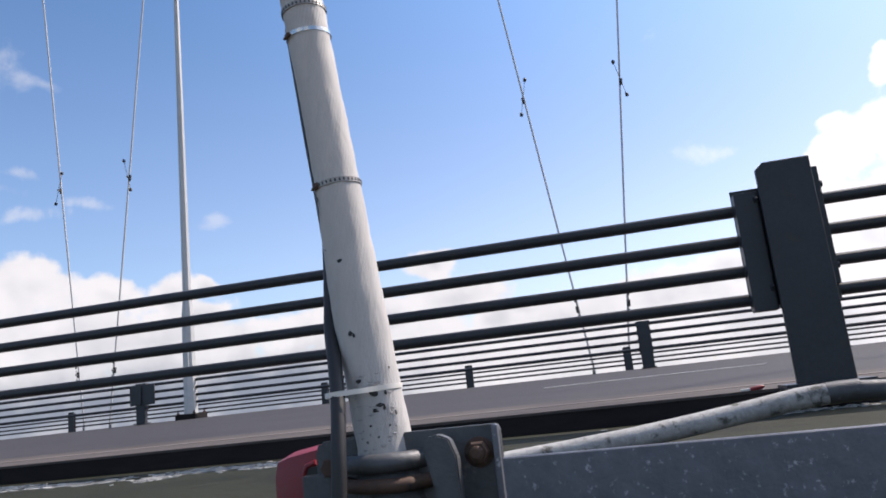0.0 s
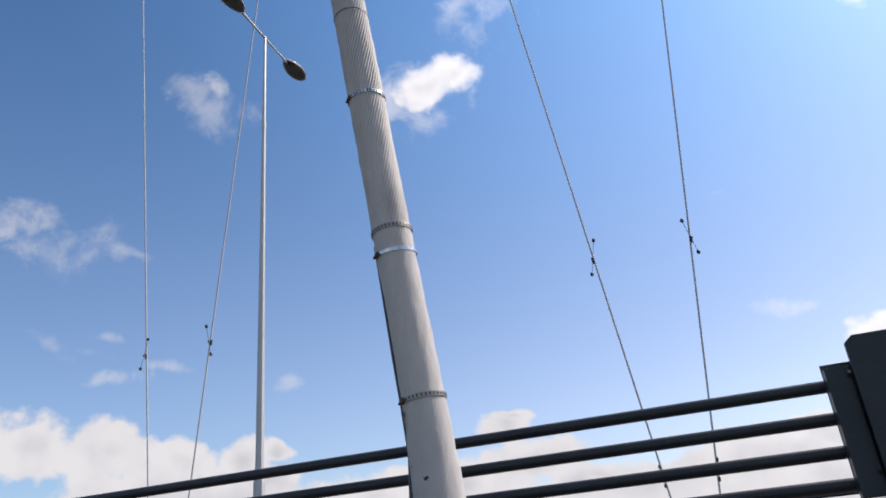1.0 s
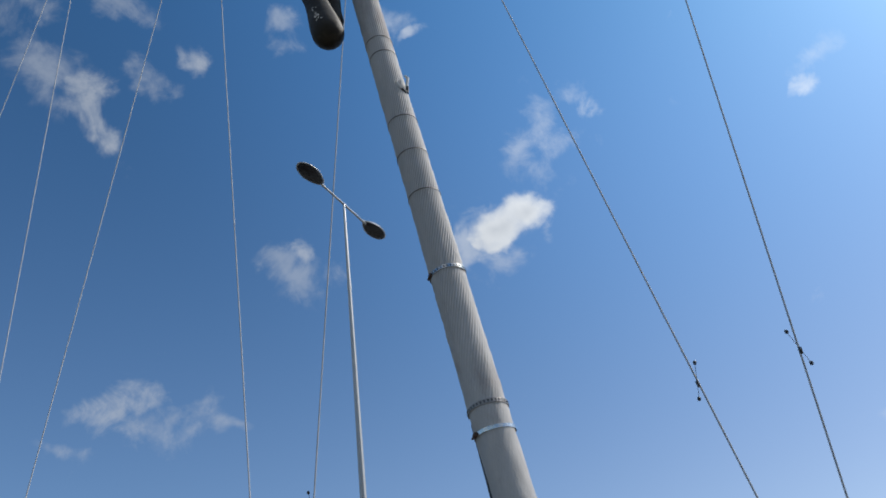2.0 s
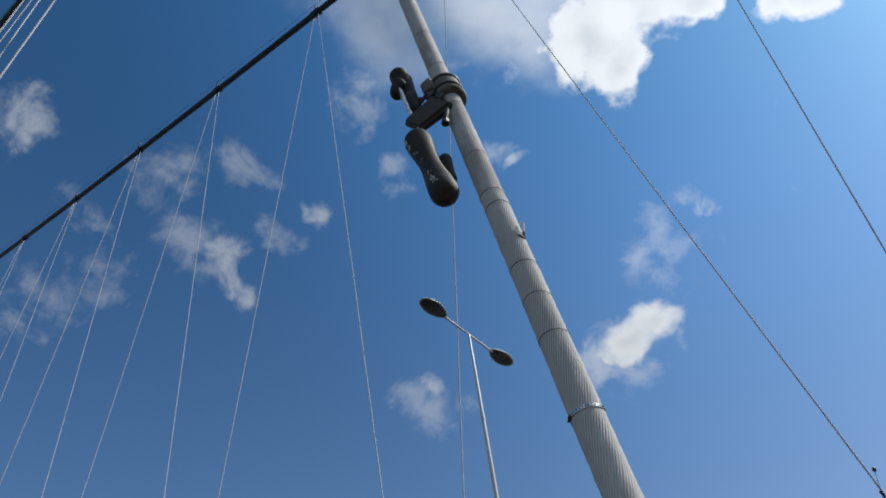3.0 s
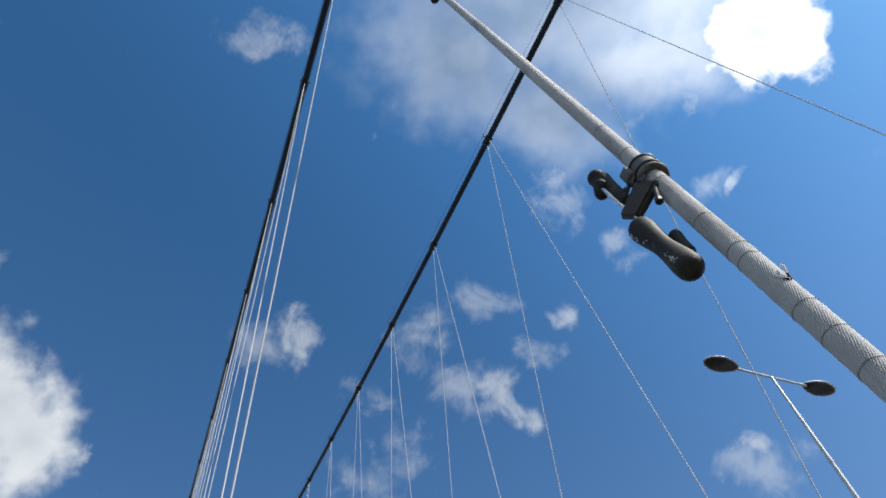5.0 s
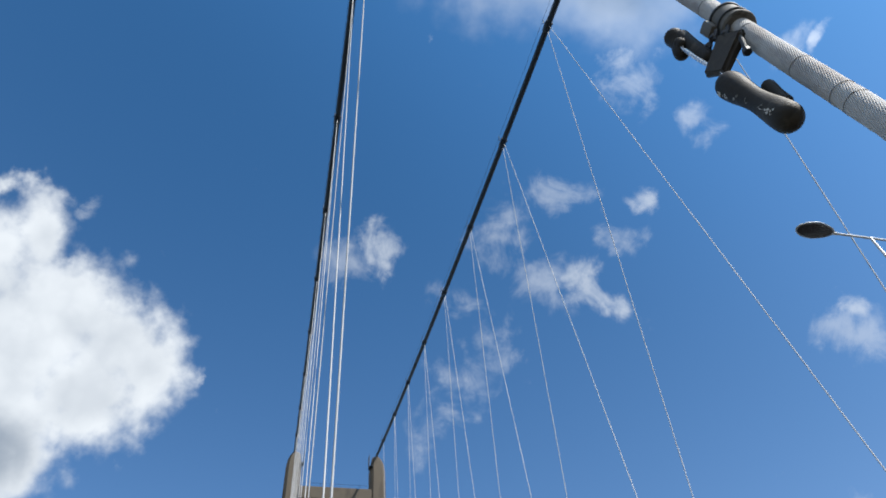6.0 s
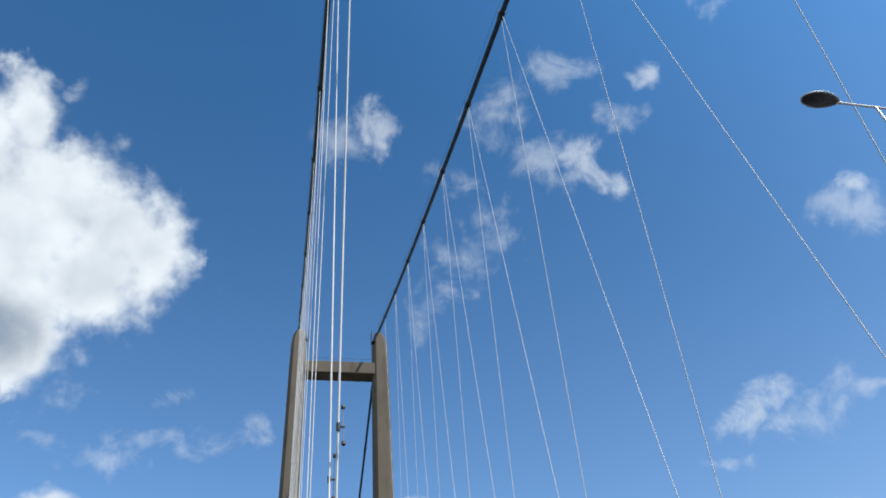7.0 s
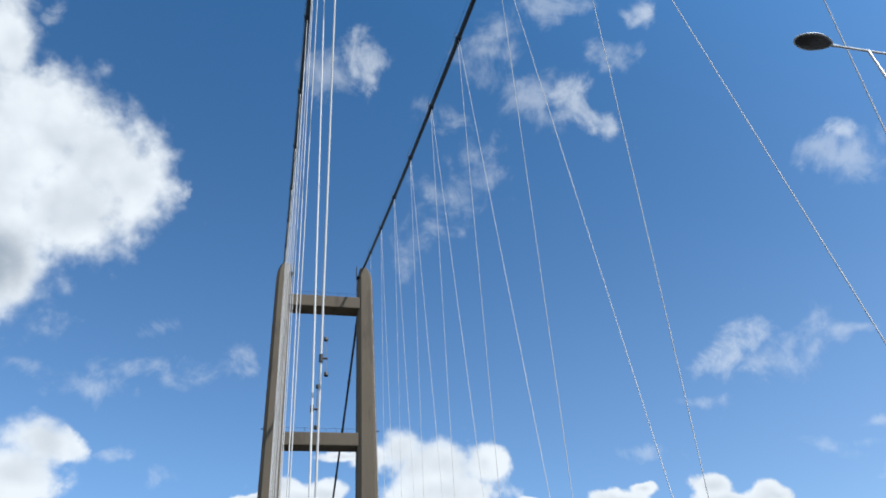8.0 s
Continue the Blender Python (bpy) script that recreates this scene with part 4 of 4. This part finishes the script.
# ---- damper on the close hanger ----
A = Vector
dog = thing("vibration_damper", (-0.611, 0.924, 2.435), "black dog-bone damper with chipped paint clamped to the hanger", "vibration damper", "dampers on the hangers")
part("clamp_collar", turned([(-0.055, 0.040), (-0.053, 0.050), (0.053, 0.050), (0.055, 0.040)], ring_pose(2.440), 28), CLAMP_METAL, dog, smooth=True)
for z, thick_r, look_of in ((2.398, 0.0100, CLAMP_METAL), (2.430, 0.0045, RUBBER), (2.490, 0.0070, RUBBER)):
    part("clamp_ring", tube([ring_pose(z) @ Vector(((0.0555 - thick_r) * math.cos(2 * math.pi * k / 36), (0.0555 - thick_r) * math.sin(2 * math.pi * k / 36), 0)) for k in range(36)], thick_r, 10, True), look_of, dog, smooth=True)
vibration_damper(axis_at(9.55).x, Y_CLOSE, 9.55, LEAN, 0.6, reach=0.10)
c0, arm_end = axis_at(2.425), A((-0.673, 0.899, 2.264))


def slab(bm, a, b, width, thick_a, thick_b, wide_way):
    """A tapered flat bar from a to b."""
    a, b = A(a), A(b)
    on = (b - a).normalized()
    side = (wide_way - on * wide_way.dot(on)).normalized()
    flat = on.cross(side)
    ring = []
    for p, w, t in ((a, width, thick_a), (b, width * 0.85, thick_b)):
        ring.append([bm.verts.new(p + side * (sx * w / 2) + flat * (sy * t / 2)) for sx, sy in ((-1, -1), (1, -1), (1, 1), (-1, 1))])
    for k in range(4):
        bm.faces.new((ring[0][k], ring[0][(k + 1) % 4], ring[1][(k + 1) % 4], ring[1][k]))
    bm.faces.new(ring[0][::-1])
    bm.faces.new(ring[1])
    return bm


bm = slab(bmesh.new(), A((-0.580, 0.930, 2.345)), A((-0.690, 0.890, 2.268)), 0.112, 0.036, 0.030, UP)
bmesh.ops.bevel(bm, geom=bm.edges[:], offset=0.010, segments=3, affect="EDGES")
arm = part("arm", bm, ARM_IRON, dog, "dark cast arm")
lug_at = A((-0.620, 0.927, 2.461))
bm = add_box(bmesh.new(), (-0.028, -0.022, -0.036), (0.028, 0.022, 0.036), 0.010, along(lug_at, lug_at + UP))
part("clamp_lug", bm, CLAMP_METAL, dog, smooth=True)
for at in (lug_at + A((-0.030, -0.02, -0.05)), c0 + A((-0.006, -0.052, -0.060)), lug_at + A((0.004, -0.022, -0.062))):
    bm = set_hex(rod(at + A((0.012, 0.010, 0.02)), at + A((-0.006, -0.004, -0.02)), 0.007), at, (-0.5, -0.4, -0.7), 0.012, 0.014)
    part("bolt", bm, RUBBER, dog)
foot_bolt = rod((-0.572, 0.928, 2.300), (-0.582, 0.916, 2.205), 0.008)
part("bolt", set_hex(foot_bolt, (-0.581, 0.917, 2.218), (-0.1, -0.12, -1.0), 0.014, 0.018), RUBBER, dog)
top_w, low_w = A((-0.700, 0.862, 2.49)), A((-0.651, 0.880, 2.130))
part("messenger_wire", tube([top_w, (top_w + arm_end) / 2 + A((-0.003, 0, 0)), arm_end, low_w], 0.0075, 10), STEEL_BAND, dog, smooth=True)


def bone(a, b, ra, rb, waist):
    """A dog-bone weight from a to b."""
    a, b = A(a), A(b)
    L = (b - a).length
    rows = []
    for k in range(9):
        t = math.pi / 2 * (k / 8)
        rows.append((-ra * math.cos(t), max(0.0008, ra * math.sin(t))))
    for k in range(1, 12):
        s = k / 12
        blend = 0.5 - 0.5 * math.cos(2 * math.pi * s)
        rows.append((L * s, (ra * (1 - s) + rb * s) * (1 - blend) + waist * blend))
    for k in range(9):
        t = math.pi / 2 * (k / 8)
        rows.append((L + rb * math.sin(t), max(0.0008, rb * math.cos(t))))
    return turned(rows, along(a, b), 24)


def chip(bm, a, b, r, s, out, w, h):
    """A ragged chip of bare paint on a weight's side, s of the way from a to b."""
    a, b, out = A(a), A(b), A(out)
    on = (b - a).normalized()
    out = (out - on * out.dot(on)).normalized()
    side = on.cross(out)
    mid = a.lerp(b, s)
    n = 11
    ring = []
    for k in range(n):
        f = rng.uniform(0.45, 1.15)
        u, v = w * f * math.cos(2 * math.pi * k / n), h * f * math.sin(2 * math.pi * k / n)
        ring.append(bm.verts.new(mid + on * u + (out * math.cos(v / r) + side * math.sin(v / r)) * (r + 0.0012)))
    top = bm.verts.new(mid + out * (r + 0.0016))
    for k in range(n):
        bm.faces.new((ring[k], ring[(k + 1) % n], top))
    return bm


LOW_A, LOW_B = (-0.659, 0.869, 2.132), (-0.605, 0.880, 1.850)
low = part("weight", bone(LOW_A, LOW_B, 0.0415, 0.0405, 0.031), DAMPER_IRON, dog, "black dog-bone weight with chipped paint", smooth="all")
for r, s, out, w, h in ((0.0412, 0.06, (-0.62, -0.78, 0), 0.016, 0.009), (0.0398, 0.15, (-0.52, -0.86, 0), 0.011, 0.007), (0.0350, 0.33, (-0.35, -0.93, 0), 0.006, 0.006),
                        (0.0392, 0.88, (0.05, -1, 0), 0.015, 0.009), (0.0400, 0.95, (0.15, -1, 0), 0.008, 0.010), (0.0372, 0.80, (0.0, -1, 0), 0.005, 0.006), (0.0312, 0.5, (-0.2, -1, 0), 0.003, 0.003)):
    bm = bmesh.new()
    for k in range(5):
        jolt = A((rng.gauss(0, 0.16), rng.gauss(0, 0.05), 0))
        chip(bm, LOW_A, LOW_B, r, s + rng.gauss(0, 0.022), A(out) + jolt, w * rng.uniform(0.25, 0.7), h * rng.uniform(0.25, 0.7))
    part("paint_chip", bm, CHIPPED, low, "pale chips in the black paint")
part("weight_lobe", bone((-0.601, 0.906, 2.020), (-0.604, 0.916, 1.940), 0.0195, 0.022, 0.019), DAMPER_IRON, dog, smooth="all")
TOP_A, TOP_B = (-0.703, 0.870, 2.579), (-0.717, 0.870, 2.488)
high = part("weight", bone(TOP_A, TOP_B, 0.033, 0.025, 0.022), DAMPER_IRON, dog, "black dog-bone weight with chipped paint", smooth="all")
part("paint_chip", chip(bmesh.new(), TOP_A, TOP_B, 0.033, 0.0, (-0.2, -1, 0.2), 0.006, 0.003), CHIPPED, high, "pale chip in the black paint")
part("weight_lobe", bone((-0.696, 0.862, 2.515), (-0.692, 0.866, 2.500), 0.0185, 0.0185, 0.018), DAMPER_IRON, dog, smooth="all")
part("weight_stem", bone((-0.690, 0.884, 2.555), (-0.673, 0.900, 2.372), 0.026, 0.022, 0.022), DAMPER_IRON, dog, smooth="all")

# ---- black conduit tied to the strand ----
conduit = thing("cable_conduit", (-0.41, 0.90, -0.1), "black rubber cable conduit tied along the grey hanger", "cable conduit")
pts = [A(q) for q in ((-0.434, 0.994, 0.800), (-0.4235, 0.993, 0.700), (-0.4140, 0.994, 0.600), (-0.4085, 1.003, 0.520), (-0.4045, 1.010, 0.450), (-0.4035, 1.002, 0.396), (-0.4000, 0.987, 0.351), (-0.3947, 0.968, 0.316), (-0.3885, 0.954, 0.294),
                      (-0.3792, 0.935, 0.2655), (-0.3695, 0.913, 0.227), (-0.3655, 0.900, 0.191), (-0.3640, 0.889, 0.156), (-0.3640, 0.885, 0.129), (-0.3655, 0.883, 0.094), (-0.366, 0.883, 0.02), (-0.366, 0.884, -0.165))]
part("hose", tube(pts, 0.0098, 14), RUBBER, conduit, smooth=True)
bm = bmesh.new()
zt = 0.222
c = axis_at(zt)
loop = []
for k in range(44):
    a = 2 * math.pi * k / 44
    r = 0.0374 + 0.0385 * max(0.0, math.cos(a - radians(237))) ** 5
    loop.append(c + Vector((r * math.cos(a), r * math.sin(a), 0.003 * math.cos(a))))
rims = [[bm.verts.new(c + (p - c) * (1 + e / (p - c).length) + Vector((0, 0, q))) for p in loop] for e, q in ((0, -0.0034), (0.0014, -0.0034), (0.0014, 0.0034), (0, 0.0034))]
for u, v in zip(rims, rims[1:] + rims[:1]):
    for k in range(44):
        bm.faces.new((u[k], u[(k + 1) % 44], v[(k + 1) % 44], v[k]))
part("cable_tie", bm, WHITE_PLASTIC, conduit, "off-white cable tie", smooth=True)

# ---- bracket at the hanger's foot ----
foot = thing("hanger_anchor", (-0.31, 0.95, -0.012), "weathered galvanised anchor bracket clamping the hanger's foot", "anchor bracket")
part("lower_socket", turned([(0, 0.052), (0.110, 0.048), (0.118, 0.042)], along(axis_at(0.0) + UP * 0.0, axis_at(1.0)), 28), GALV_DARK, foot, smooth=True)
part("clamp_ring", tube([ring_pose(0.128) @ Vector((0.052 * math.cos(2 * math.pi * k / 40), 0.052 * math.sin(2 * math.pi * k / 40), -0.006 * math.cos(2 * math.pi * k / 40))) for k in range(40)], 0.0125, 12, True), GALV_DARK, foot, smooth=True)
part("u_bolt", tube([ring_pose(0.101) @ Vector((0.058 * math.cos(a), 0.058 * math.sin(a), -0.008 * math.cos(a))) for a in [2 * math.pi * k / 40 for k in range(40)]], 0.0095, 12, True), RUST, foot, "rust-brown U-bolt", smooth=True)
bm = prism([(-0.258, 0.138), (-0.226, -0.010), (-0.212, -0.010), (-0.216, 0.130), (-0.224, 0.152), (-0.238, 0.158), (-0.255, 0.156)], 0.902, 0.922)
bmesh.ops.bevel(bm, geom=bm.edges[:], offset=0.002, segments=2, affect="EDGES")
part("strap_leg", bm, GALV_DARK, foot)
bm = prism([(-0.345, -0.010), (-0.1685, -0.010), (-0.1685, 0.156), (-0.172, 0.1625), (-0.345, 0.1625)], 0.952, 0.968)
bmesh.ops.bevel(bm, geom=bm.edges[:], offset=0.0015, segments=2, affect="EDGES")
part("anchor_plate", bm, GALV_DARK, foot)
part("plate_rib", box((-0.1765, 0.940, -0.008), (-0.1688, 0.9535, 0.1615), 0.001), GALV, foot)
bm = turned([(0, 0.0195), (0.003, 0.0195), (0.0035, 0.018)], along((-0.197, 0.952, 0.129), (-0.197, 0.90, 0.129)), 24)
part("washer", bm, RUST, foot, "rusted washer", smooth=True)
bm = set_hex(bmesh.new(), (-0.197, 0.949, 0.129), (0, -1, 0), 0.0155, 0.013)
add_turned(bm, [(0, 0.009), (0.009, 0.009), (0.011, 0.006)], along((-0.197, 0.937, 0.129), (-0.197, 0.90, 0.129)), 14)
part("bolt", bm, RUST, foot, "rusted hexagon bolt")
bm = prism([(-0.425, -0.010), (-0.345, -0.010), (-0.345, 0.165), (-0.418, 0.160), (-0.425, 0.150)], 0.953, 0.967)
bmesh.ops.bevel(bm, geom=bm.edges[:], offset=0.004, segments=2, affect="EDGES")
part("side_plate", bm, GALV_DARK, foot)
bm = set_hex(bmesh.new(), (-0.402, 0.953, 0.126), (0, -1, 0), 0.013, 0.012)
part("bolt", bm, RUST, foot, "rusted hexagon bolt")

guard = thing("red_guard", (-0.45, 0.95, -0.012), "rounded red plastic guard on the anchor's side", "plastic guard")
bm = add_box(bmesh.new(), (-0.503, 0.969, -0.012), (-0.404, 1.06, 0.153), 0.028)
for v in bm.verts:
    v.co.z += 0.16 * (v.co.x + 0.45) if v.co.z > 0.08 else 0.0
part("shell", bm, RED_PLASTIC, guard, smooth=True)
bm = prism([(-0.447, -0.010), (-0.428, -0.010), (-0.428, 0.128), (-0.447, 0.128)], 0.9655, 0.9695)
part("inner_rim", bm, RUBBER, guard)
part("rim_edge", tube([(-0.449, 0.966, -0.010), (-0.449, 0.966, 0.119), (-0.444, 0.966, 0.130), (-0.430, 0.966, 0.134)], 0.004, 8), RED_PLASTIC, guard, smooth=True)
part("lower_plate", box((-0.445, 0.950, -0.010), (-0.395, 0.964, 0.118), 0.003), GALV_DARK, guard)

rail_beam = thing("guard_beam", (0.0, 0.95, -0.012), "mottled galvanised steel beam bolted beside the hanger", "guard beam")
bm = bmesh.new()
section = [(0.934, -0.010), (0.934, 0.1190), (0.9355, 0.1205), (0.9415, 0.1205), (0.943, 0.1190), (0.943, -0.010)]
part("web", prism_x(section, -0.1655, 17.2), GALV, rail_beam)

pipe = thing("drain_pipe", (0.1, 2.0, 0.0), "pale weathered pipe lying between deck edge and parapet", "pipe")
pts = [(-0.62, 1.98, -0.004), (-0.35, 2.02, 0.012), (-0.19, 2.06, 0.024), (0.0, 2.10, 0.040), (0.16, 2.14, 0.058), (0.32, 2.18, 0.078), (0.44, 2.20, 0.096), (0.53, 2.20, 0.103)]
part("pipe", tube(pts, 0.029, 16), PIPE_PAINT, pipe, "pale grey pipe", smooth=True)
part("joint", tube([(0.515, 2.20, 0.1015), (0.55, 2.20, 0.1035), (0.60, 2.20, 0.104)], 0.0298, 16), GALV_DARK, pipe, smooth=True)
part("pipe_end", tube([(0.59, 2.20, 0.103), (0.70, 2.19, 0.096), (1.0, 2.16, 0.070), (1.6, 2.10, 0.027)], 0.027, 16), GALV_DARK, pipe, "dark galvanised pipe", smooth=True)
for x, y, zt in ((-0.50, 2.0, 0.004), (1.45, 2.11, 0.012)):
    part("saddle", box((x - 0.02, y - 0.03, -0.001), (x + 0.02, y + 0.03, zt), 0.002), GALV_DARK, pipe)
